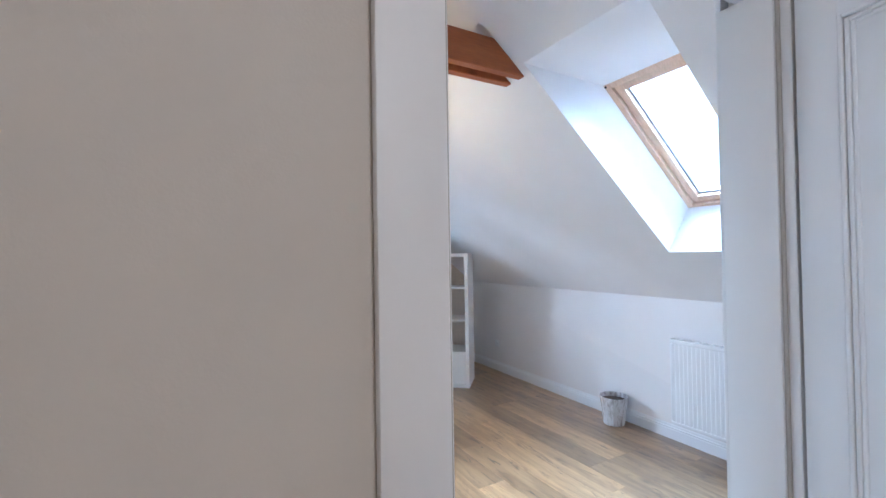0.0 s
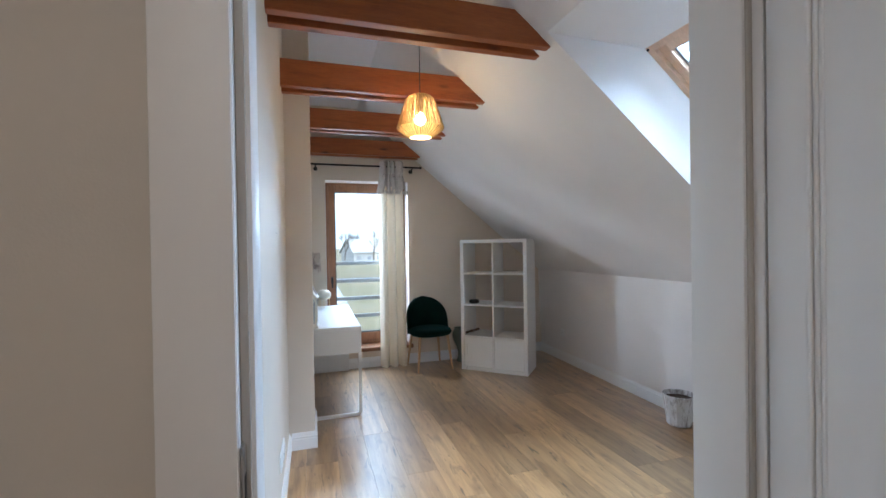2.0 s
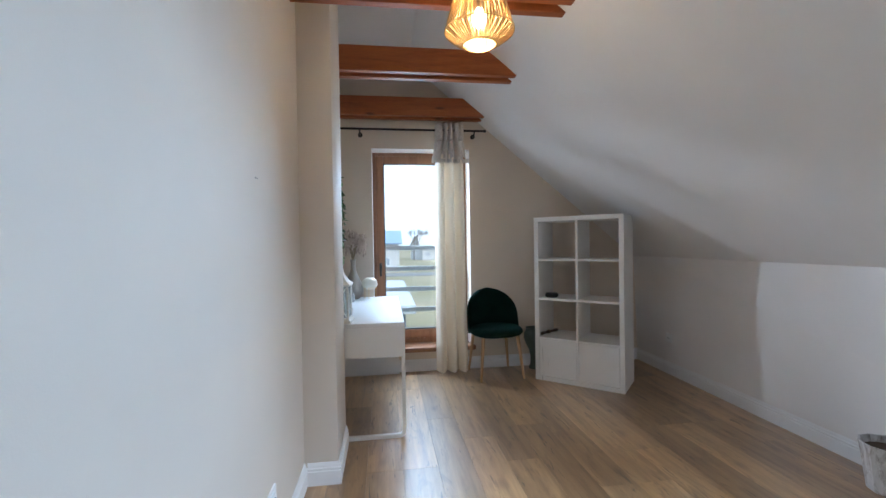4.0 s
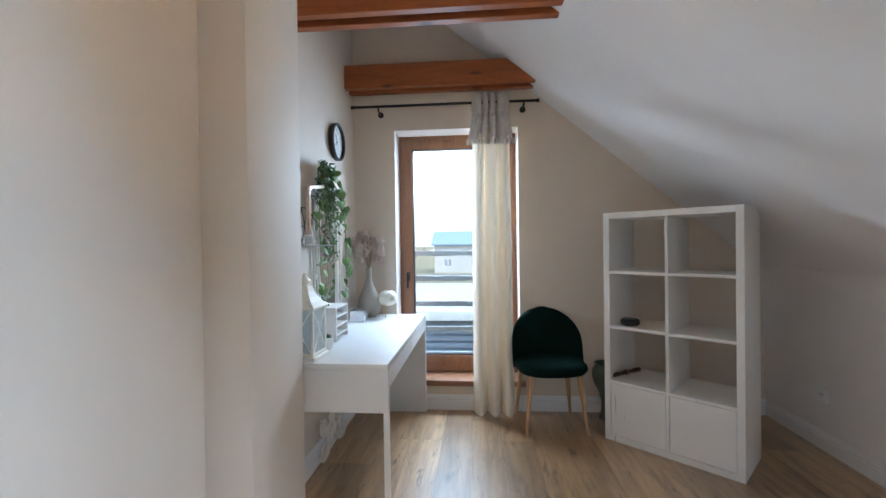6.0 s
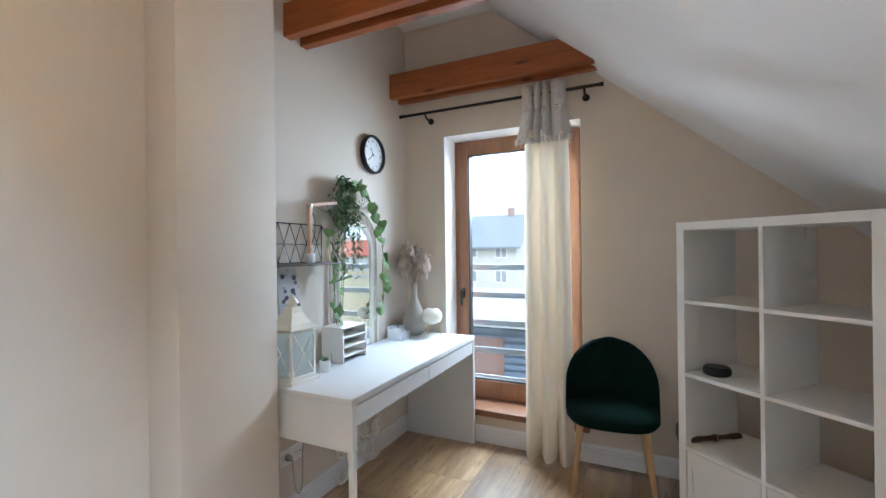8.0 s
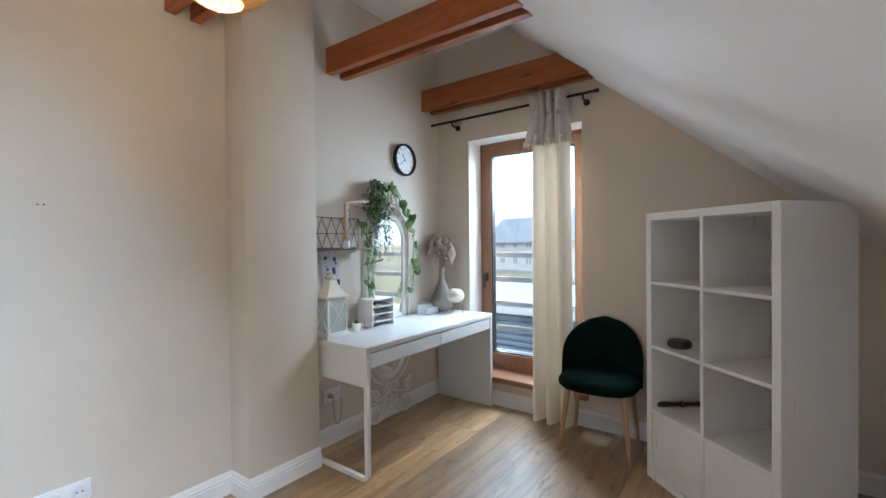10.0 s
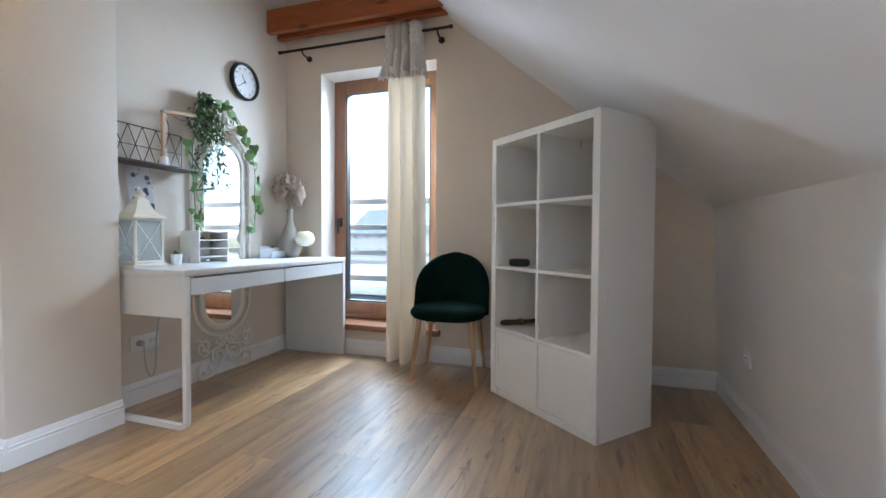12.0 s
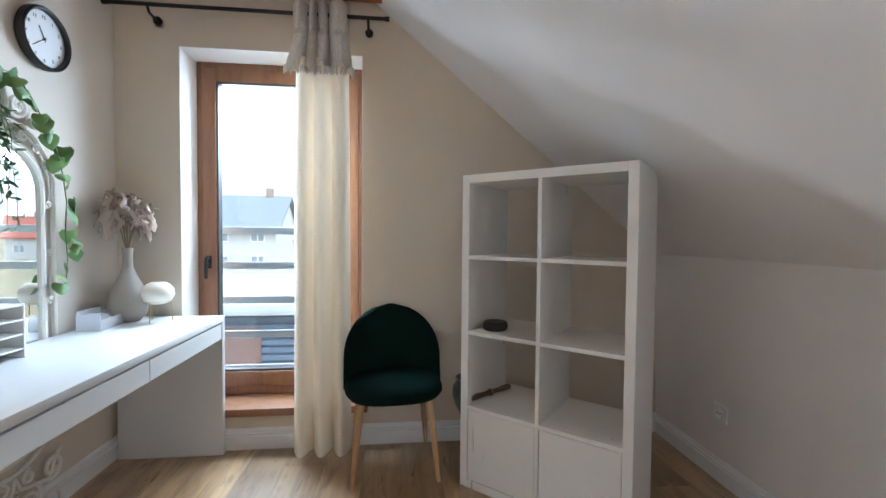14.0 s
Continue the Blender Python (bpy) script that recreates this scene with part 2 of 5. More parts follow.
def slope_z(x, out=0.0):
    return KNEE_TOP + PITCH * (KNEE - x) + out * math.hypot(1, PITCH)


structure("wall_left", boxes(((LEFT - 0.12, NEAR + 0.002, 0), (LEFT, GABLE + 0.3, 3.3))), M_BEIGE, "light beige painted partition wall")
structure("wall_column", box((LEFT - 0.02, 3.69, 0), (0.948, 4.13, 3.2), 0.003), M_BEIGE, "beige plastered chimney breast standing out of the wall")
WX0, WX1, WZ0, WZ1 = 1.095, 2.055, 0.19, 2.178
structure("wall_gable", boxes(((LEFT, GABLE, 0), (WX0, GABLE + 0.3, 3.3)), ((WX1, GABLE, 0), (4.3, GABLE + 0.3, 3.3)),
                              ((WX0, GABLE, WZ1), (WX1, GABLE + 0.3, 3.3)), ((WX0, GABLE, 0), (WX1, GABLE + 0.3, WZ0))), M_GABLE, "beige painted gable wall")


def knee_foot(y):
    """The knee wall stands a little askew: the x of its foot at y."""
    return 3.838 - 0.0226 * (GABLE - y)


def knee_wall():
    bm = bmesh.new()
    rows_ = []
    for y in (NEAR - 0.12, GABLE):
        top = KNEE - 0.1 * (knee_foot(y) - KNEE) / KNEE_TOP
        rows_.append([bm.verts.new((x, y, z)) for x, z in ((knee_foot(y), 0), (KNEE + 0.25, 0), (KNEE + 0.25, KNEE_TOP + 0.1), (top, KNEE_TOP + 0.1))])
    a, b = rows_
    bm.faces.new(a)
    bm.faces.new(b[::-1])
    for i in range(4):
        bm.faces.new((a[(i + 1) % 4], a[i], b[i], b[(i + 1) % 4]))
    return bm


structure("wall_knee", knee_wall(), M_WHITE, "low white knee wall under the roof slope")
structure("wall_near", boxes(((DOOR_R + 0.04, HALL, 0), (4.3, NEAR + 0.036, 3.3)), ((-0.6, HALL, 0), (DOOR_L - 0.04, NEAR, 3.3)), ((DOOR_L - 0.04, HALL, DOOR_H + 0.04), (DOOR_R + 0.04, NEAR, 3.3))), M_HALL, "painted partition wall with the doorway")
structure("ceiling", box((-0.7, NEAR - 0.11, TOP), (1.75, GABLE + 0.28, TOP + 0.12)), M_WHITE, "flat white ceiling")

# the roof slope, with the skylight's opening
SY0, SY1 = 1.748, 2.460
SX0, SX1 = 2.110, 3.356
OUT = 0.30


def slope_slab():
    bm = bmesh.new()
    hi, lo = 1.45, 4.3
    full = [(hi, slope_z(hi)), (lo, slope_z(lo)), (lo, slope_z(lo, OUT)), (hi, slope_z(hi, OUT))]
    add_prism(bm, full, "y", NEAR - 0.1, SY0)
    add_prism(bm, full, "y", SY1, GABLE + 0.3)
    add_prism(bm, [(hi, slope_z(hi)), (SX0, slope_z(SX0)), (SX0 + 0.5, slope_z(SX0 + 0.5, OUT)), (hi, slope_z(hi, OUT))], "y", SY0, SY1)
    add_prism(bm, [(SX1, slope_z(SX1)), (lo, slope_z(lo)), (lo, slope_z(lo, OUT)), (SX1 + 0.11, slope_z(SX1 + 0.11, OUT))], "y", SY0, SY1)
    return bm


structure("ceiling_slope", slope_slab(), M_WHITE, "white sloping attic ceiling")

# hall behind the doorway
structure("hall_wall_back", box((-0.7, -1.5, 0), (2.8, -1.38, 2.6)), M_HALL, "painted hall wall")
structure("hall_wall_left", box((-0.7, -1.38, 0), (-0.58, HALL, 2.6)), M_HALL, "painted hall wall")
structure("hall_wall_right", box((2.68, -1.38, 0), (2.8, HALL, 2.6)), M_HALL, "painted hall wall")
structure("hall_ceiling", box((-0.7, -1.5, 2.5), (2.8, HALL, 2.6)), M_WHITE, "white hall ceiling")

# floor: joists below, planks come last in the file
structure("floor", box((-0.6, -1.4, -0.12), (KNEE + 0.08, GABLE + 0.05, -0.012)), M_SUB, "oak laminate plank floor")
floor = bpy.data.objects["floor"]


def skirting(name, a, b, out, gap=0.0):
    """A moulded skirting board from a to b, its face towards out."""
    a, b, o = Vector((*a, 0)), Vector((*b, 0)), Vector((*out, 0))
    prof = [(0, 0), (0.016, 0), (0.016, 0.072), (0.012, 0.076), (0.012, 0.080), (0.0155, 0.083), (0.0155, 0.089), (0.010, 0.093), (0.009, 0.104), (0.005, 0.112), (0.004, 0.116), (0, 0.116)]
    bm = bmesh.new()
    rows = [[bm.verts.new(p + o * (d + gap) + Vector((0, 0, z))) for d, z in prof] for p in (a, b)]
    for i in range(len(prof)):
        j = (i + 1) % len(prof)
        bm.faces.new((rows[0][i], rows[0][j], rows[1][j], rows[1][i]))
    bm.faces.new(rows[0])
    bm.faces.new(rows[1][::-1])
    return structure(name, bm, M_SKIRT, "white moulded skirting board")


skirting("baseboard_left", (LEFT, NEAR + 0.02), (LEFT, 3.69), (1, 0))
skirting("baseboard_column_front", (LEFT + 0.016, 3.69), (0.964, 3.69), (0, -1))
skirting("baseboard_column", (0.948, 3.69), (0.948, 4.13), (1, 0))
skirting("baseboard_alcove", (LEFT, 4.13), (LEFT, GABLE), (1, 0))
skirting("baseboard_gable", (LEFT + 0.016, GABLE), (knee_foot(GABLE), GABLE), (0, -1))
skirting("baseboard_knee", (knee_foot(NEAR), NEAR), (knee_foot(GABLE), GABLE - 0.016), (-1, 0))
skirting("baseboard_near", (DOOR_R + 0.09, NEAR + 0.036), (KNEE - 0.016, NEAR + 0.036), (0, 1))


# ---- doorway, frame and leaf ----
def door_frame():
    f = tagged(thing("door_1", "white lacquered interior door, standing open", "door"), kind="structure")
    N = NEAR + 0.004
    part("jamb", boxes(((DOOR_L - 0.04, 1.178, 0), (DOOR_L, N, DOOR_H)), ((DOOR_L - 0.04, 1.152, 0), (DOOR_L - 0.018, 1.178, DOOR_H)), bevel=0.002), M_DOOR, f)
    part("jamb", boxes(((DOOR_R, 1.178, 0), (DOOR_R + 0.04, N + 0.036, DOOR_H)), ((DOOR_R + 0.018, 1.152, 0), (DOOR_R + 0.04, 1.178, DOOR_H)), bevel=0.002), M_DOOR, f)
    part("head", box((DOOR_L - 0.04, 1.152, DOOR_H + 0.0005), (DOOR_R + 0.04, N, DOOR_H + 0.04), 0.002), M_DOOR, f)
    for a, b in (((0.767, 1.150, 0), (DOOR_L - 0.019, 1.165, DOOR_H + 0.09)), ((DOOR_R + 0.019, 1.150, 0), (DOOR_R + 0.105, 1.165, DOOR_H + 0.09)), ((DOOR_L - 0.019, 1.1505, DOOR_H + 0.02), (DOOR_R + 0.019, 1.1645, DOOR_H + 0.09)),
                 ((DOOR_R + 0.012, N + 0.0365, 0), (DOOR_R + 0.085, N + 0.051, DOOR_H + 0.08)), ((DOOR_L, N + 0.001, DOOR_H + 0.012), (DOOR_R + 0.012, N + 0.0145, DOOR_H + 0.08))):
        part("casing", box(a, b, 0.003), M_DOOR, f)
    lock = part("strike_plate", box((DOOR_L - 0.018, 1.153, 0.93), (DOOR_L - 0.013, 1.176, 1.15), 0.003), M_CHROME, f, "dull steel strike plate")
    part("strike_hole", box((DOOR_L - 0.0128, 1.157, 0.97), (DOOR_L - 0.0118, 1.172, 1.11), 0.0004, 1), M_BLACK, lock)
    rubber = mat("grey_rubber_seal", (0.42, 0.385, 0.34), 0.7)
    part("seal", box((DOOR_L - 0.018, 1.170, 0.0), (DOOR_L - 0.006, 1.1775, DOOR_H), 0.002), rubber, f)
    part("seal", box((DOOR_R + 0.006, 1.170, 0.0), (DOOR_R + 0.018, 1.1775, DOOR_H), 0.002), rubber, f)
    # leaf: stiles and rails round sunk panels with a stepped moulding
    leaf = new("leaf")
    leaf.parent = f
    leaf.matrix_world = pose(DOOR_R + 0.014, 1.143, 0.008, 0, 0, 254)
    return f, leaf


DOOR, LEAF = door_frame()


def door_leaf():
    bm = bmesh.new()
    W, H, T = 0.86, 2.04, 0.04
    zs = ((0.0, 0.14), (H - 0.11, H))
    add_box(bm, (0, 0, 0), (0.085, T, H), 0.003)
    add_box(bm, (W - 0.085, 0, 0), (W, T, H), 0.003)
    for z0, z1 in zs:
        add_box(bm, (0.085, 0, z0), (W - 0.085, T, z1))
    for z0, z1 in ((0.14, H - 0.11),):
        add_box(bm, (0.085, 0.006, z0), (W - 0.085, T - 0.006, z1))
        for d, p in ((0.0, 0.0), (0.0105, 0.002), (0.021, 0.004)):
            a, b = (0.085 + d, z0 + d), (W - 0.085 - d, z1 - d)
            for lo, hi in (((a[0], a[1]), (a[0] + 0.009, b[1])), ((b[0] - 0.009, a[1]), (b[0], b[1])), ((a[0] + 0.009, a[1]), (b[0] - 0.009, a[1] + 0.009)), ((a[0] + 0.009, b[1] - 0.009), (b[0] - 0.009, b[1]))):
                add_box(bm, (lo[0], p - 0.002 if d == 0 else p, lo[1]), (hi[0], T - p + (0.002 if d == 0 else 0), hi[1]), 0.002, 1)
    part("panel", bm, M_DOOR, LEAF)
    part("handle", tube([(W - 0.06, -0.005, 1.04), (W - 0.06, -0.05, 1.04), (W - 0.07, -0.055, 1.04), (W - 0.19, -0.055, 1.04)], 0.009), M_CHROME, LEAF, "dull steel lever handle")
    part("handle", tube([(W - 0.06, T + 0.005, 1.04), (W - 0.06, T + 0.05, 1.04), (W - 0.07, T + 0.055, 1.04), (W - 0.19, T + 0.055, 1.04)], 0.009), M_CHROME, LEAF, "dull steel lever handle")


door_leaf()


# ---- roof beams: pairs of stained planks with a gap between ----
def beam(y):
    t = thing("beam", "reddish-brown stained pine collar beam of two planks", "beam", (0, 0, 0), 0, "collar beams under the roof")
    for dy in (0.0, 0.115):
        bm = bmesh.new()
        z0, z1 = 2.434, 2.604
        x1 = KNEE - (z0 - KNEE_TOP) / PITCH
        x0 = LEFT
        add_prism(bm, [(x0, z0), (x1 - 0.003, z0), (x1 - 0.003, z0 + 0.012), (KNEE - (z1 - KNEE_TOP) / PITCH - 0.002, z1), (x0, z1)], "y", y + dy, y + dy + 0.05)
        bmesh.ops.bevel(bm, geom=list(bm.edges), offset=0.003, segments=1, affect="EDGES")
        part("plank", bm, M_BEAM, t)
    return t


for y in (2.515, 3.405, 4.352, 5.345):
    beam(y)


# ---- skylight ----
def skylight():
    w = tagged(thing("window_1", "pitched roof window with a clear pine frame", "window"), kind="structure")
    c = lambda x, y, d=0.0: Vector((x, y, slope_z(x, OUT) + d))
    FX0, FX1, FY0, FY1 = 2.645, 3.475, 1.83, 2.385
    inner = [Vector((SX0, SY0, slope_z(SX0))), Vector((SX1, SY0, slope_z(SX1))), Vector((SX1, SY1, slope_z(SX1))), Vector((SX0, SY1, slope_z(SX0)))]
    outer = [c(FX0, FY0), c(FX1, FY0), c(FX1, FY1), c(FX0, FY1)]
    mid = sum(inner, Vector()) / 4
    bm = bmesh.new()
    for i in range(4):
        j = (i + 1) % 4
        q = [inner[i], inner[j], outer[j], outer[i]]
        n = (q[1] - q[0]).cross(q[3] - q[0]).normalized()
        if n.dot(mid - q[0]) > 0:
            n = -n
        a = [bm.verts.new(p) for p in q]
        b = [bm.verts.new(p + n * 0.02) for p in q]
        bm.faces.new(a)
        bm.faces.new(b[::-1])
        for k in range(4):
            m = (k + 1) % 4
            bm.faces.new((a[m], a[k], b[k], b[m]))
    part("reveal", bm, M_WHITE, w, "white plasterboard reveal")
    # frame and sash in the roof's plane: u runs down the slope, v along it
    down = Vector((1, 0, -PITCH)).normalized()
    up = Vector((PITCH, 0, 1)).normalized()
    o = c(FX0, FY0)
    m = Matrix((( down.x, 0, up.x, o.x), (down.y, 1, up.y, o.y), (down.z, 0, up.z, o.z), (0, 0, 0, 1)))
    LU, LV = (c(FX1, FY0) - o).length, FY1 - FY0

    def ring(name, e, wd, h0, h1, material, label=""):
        bars = (((e, e, h0), (LU - e, e + wd, h1)), ((e, LV - e - wd, h0), (LU - e, LV - e, h1)), ((e, e + wd, h0), (e + wd, LV - e - wd, h1)), ((LU - e - wd, e + wd, h0), (LU - e, LV - e - wd, h1)))
        for a, b in bars:
            ob = part(name, box(a, b, 0.003), material, w, label)
            ob.matrix_local = m
    ring("frame", -0.015, 0.05, 0.0, 0.075, M_SKYPINE)
    ring("sash", 0.037, 0.05, 0.02, 0.10, M_SKYPINE)
    ring("gasket", 0.087, 0.012, 0.045, 0.085, mat("grey_aluminium", (0.32, 0.36, 0.40), 0.35, 0.6), "grey metal glazing strip")
    ring("flashing", -0.10, 0.10, 0.03, 0.10, mat("roof_flashing", (0.08, 0.08, 0.085), 0.5))
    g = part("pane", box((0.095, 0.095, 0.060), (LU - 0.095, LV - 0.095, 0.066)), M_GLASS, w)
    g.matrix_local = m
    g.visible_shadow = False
    bolt = part("bolt", lathe([(0, 0.006), (0.006, 0.006), (0.007, 0.0)], 12), M_IRON, w)
    bolt.matrix_local = m @ pose(0.012, LV - 0.012, -0.004, 180, 0, 0)


skylight()


# ---- balcony door in the gable ----
def balcony_door():
    w = tagged(thing("window_2", "tall glazed balcony door in a brown wooden frame", "window"), kind="structure")
    FY = 5.765
    x0, x1, z0, z1 = WX0, WX1, 0.235, WZ1
    for nm, a, b in (("frame", (x0, FY, z0), (x0 + 0.06, FY + 0.075, z1)), ("frame", (x1 - 0.06, FY, z0), (x1, FY + 0.075, z1)), ("frame", (x0 + 0.06, FY, z1 - 0.065), (x1 - 0.06, FY + 0.075, z1)), ("frame", (x0 + 0.06, FY, z0), (x1 - 0.06, FY + 0.075, z0 + 0.055))):
        part(nm, box(a, b, 0.006), M_WINWOOD, w)
    s0, s1, t0, t1 = x0 + 0.036, x1 - 0.036, z0 + 0.05, z1 - 0.04
    for a, b in (((s0, FY - 0.014, t0), (s0 + 0.075, FY + 0.06, t1)), ((s1 - 0.075, FY - 0.014, t0), (s1, FY + 0.06, t1)), ((s0 + 0.075, FY - 0.014, t1 - 0.075), (s1 - 0.075, FY + 0.06, t1)), ((s0 + 0.075, FY - 0.014, t0), (s1 - 0.075, FY + 0.06, t0 + 0.09))):
        part("sash", box(a, b, 0.007), M_WINWOOD, w)
    g0, g1, h0, h1 = s0 + 0.073, s1 - 0.073, t0 + 0.088, t1 - 0.073
    for a, b in (((g0, FY - 0.004, h0), (g0 + 0.012, FY + 0.05, h1)), ((g1 - 0.012, FY - 0.004, h0), (g1, FY + 0.05, h1)), ((g0 + 0.012, FY - 0.004, h1 - 0.012), (g1 - 0.012, FY + 0.05, h1)), ((g0 + 0.012, FY - 0.004, h0), (g1 - 0.012, FY + 0.05, h0 + 0.014))):
        part("gasket", box(a, b, 0.002), mat("dark_gasket", (0.05, 0.05, 0.055), 0.5) if "dark_gasket" not in bpy.data.materials else bpy.data.materials["dark_gasket"], w)
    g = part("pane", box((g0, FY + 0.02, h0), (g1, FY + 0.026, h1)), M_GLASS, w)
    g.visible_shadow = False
    part("window_sill", box((WX0 - 0.035, 5.535, 0.19), (WX1 + 0.035, FY + 0.02, 0.236), 0.008), M_WINWOOD, w, "thick brown wooden sill")
    for a, b in (((WX0, GABLE - 0.002, WZ0 + 0.046), (WX0 + 0.004, FY, WZ1)), ((WX1 - 0.004, GABLE - 0.002, WZ0 + 0.046), (WX1, FY, WZ1)), ((WX0 + 0.004, GABLE - 0.002, WZ1 - 0.004), (WX1 - 0.004, FY, WZ1))):
        part("reveal", box(a, b), M_WHITE, w, "white painted reveal")
    hx = s0 + 0.035
    h = part("handle", box((hx - 0.014, FY - 0.024, 0.985), (hx + 0.014, FY - 0.014, 1.06), 0.004), M_BLACK, w, "black window handle")
    part("lever", tube([(hx, FY - 0.02, 1.045), (hx, FY - 0.055, 1.045), (hx, FY - 0.06, 1.03), (hx, FY - 0.06, 0.93)], [0.009, 0.009, 0.011, 0.009]), M_BLACK, h)


balcony_door()


# ---- furniture ----
def shelf_unit():
    t = thing("shelf_unit", "white cube shelving unit standing askew, lower cubes closed", "shelf", (2.552, 5.128, 0), math.degrees(math.atan2(4.622 - 5.128, 3.12 - 2.552)))
    W, D, H, S, I = 0.765, 0.39, 1.47, 0.038, 0.017
    for nm, a, b in (("side", (0, 0, 0), (S, D, H)), ("side", (W - S, 0, 0), (W, D, H)), ("top", (S, 0, H - S), (W - S, D, H)), ("bottom", (S, 0, 0), (W - S, D, S))):
        part(nm, box(a, b, 0.0015, 1), M_LACQ, t)
    part("divider", box((W / 2 - I / 2, 0.001, S), (W / 2 + I / 2, D - 0.001, H - S), 0.001, 1), M_LACQ, t)
    cell = (H - 2 * S - 3 * I) / 4
    for k in range(1, 4):
        z = S + k * cell + (k - 1) * I
        for x0, x1 in ((S, W / 2 - I / 2), (W / 2 + I / 2, W - S)):
            part("shelf", box((x0, 0.001, z), (x1, D - 0.001, z + I), 0.001, 1), M_LACQ, t)
    for x0, x1 in ((S, W / 2 - I / 2), (W / 2 + I / 2, W - S)):
        part("door", box((x0 + 0.003, 0.004, S + 0.003), (x1 - 0.003, 0.020, S + cell - 0.003), 0.0015, 1), M_LACQ, t)
        part("insert", boxes(((x0 + 0.002, 0.03, S + 0.001), (x0 + 0.014, D - 0.02, S + cell - 0.001)), ((x1 - 0.014, 0.03, S + 0.001), (x1 - 0.002, D - 0.02, S + cell - 0.001)), ((x0 + 0.014, D - 0.03, S + 0.001), (x1 - 0.014, D - 0.02, S + cell - 0.001))), M_LACQ, t)
    return t


shelf_unit()


def desk():
    X0, X1, Y0, Y1, H = 0.803, 1.328, 4.150, 5.545, 0.748
    t = thing("desk", "glossy white desk with two drawers and a steel leg", "desk", (X0, Y0, 0))
    W, L = X1 - X0, Y1 - Y0
    part("desktop", box((0, 0, H - 0.030), (W, L, H), 0.002), M_DESK, t)
    part("side_panel", box((0.0, 0.004, H - 0.222), (W, 0.034, H - 0.0305), 0.0015, 1), M_DESK, t)
    part("side_panel", box((0.0, L - 0.034, 0.0), (W, L - 0.002, H - 0.0305), 0.0015, 1), M_DESK, t)
    part("back_panel", box((0.004, 0.035, H - 0.118), (0.018, L - 0.035, H - 0.0305)), M_DESK, t)
    part("drawer_floor", box((0.019, 0.035, H - 0.118), (W - 0.022, L - 0.035, H - 0.108)), M_DESK, t)
    split = 0.036 + (L - 0.072) * 0.50
    for a, b in ((0.037, split - 0.0025), (split + 0.0025, L - 0.036)):
        part("drawer", box((W - 0.022, a, H - 0.119), (W - 0.003, b, H - 0.038), 0.0015, 1), M_DESK, t)
    # square steel tube: along the floor, round the corner and up to the side panel
    zt, r = H - 0.2225, 0.024
    arc = lambda cx, cz, rad: [(cx + rad * math.sin(k * math.pi / 12), cz - rad * math.cos(k * math.pi / 12)) for k in range(7)]
    outer = [(0.004, 0.0)] + arc(W - 0.045, 0.045, 0.045) + [(W, zt)]
    inner = [(W - r, zt)] + arc(W - 0.045, 0.045, 0.045 - r)[::-1] + [(0.004, r)]
    part("leg", prism(outer + inner, "y", 0.005, 0.005 + r), M_STEEL_W, t, "white square steel leg")
    part("leg", box((0.004, 0.005, r + 0.0005), (0.004 + r, 0.005 + r, zt), 0.001, 1), M_STEEL_W, t, "white square steel leg")
    return t


desk()


def velvet():
    m = mat("green_velvet", (0.002, 0.026, 0.022), 0.8, 0, 0.09)
    b = m.node_tree.nodes["Principled BSDF"]
    b.inputs["Sheen Weight"].default_value = 0.06
    b.inputs["Sheen Roughness"].default_value = 0.35
    b.inputs["Sheen Tint"].default_value = (0.02, 0.35, 0.27, 1)
    v = coords(m)
    base(m, ramp(m, noise_tex(m, v, 6, 4), ((0.3, (0.0005, 0.0085, 0.0066)), (0.7, (0.0010, 0.016, 0.0125)))))
    bump(m, noise_tex(m, v, 400, 2), 0.15, 0.001)
    return m


M_VELVET = velvet()


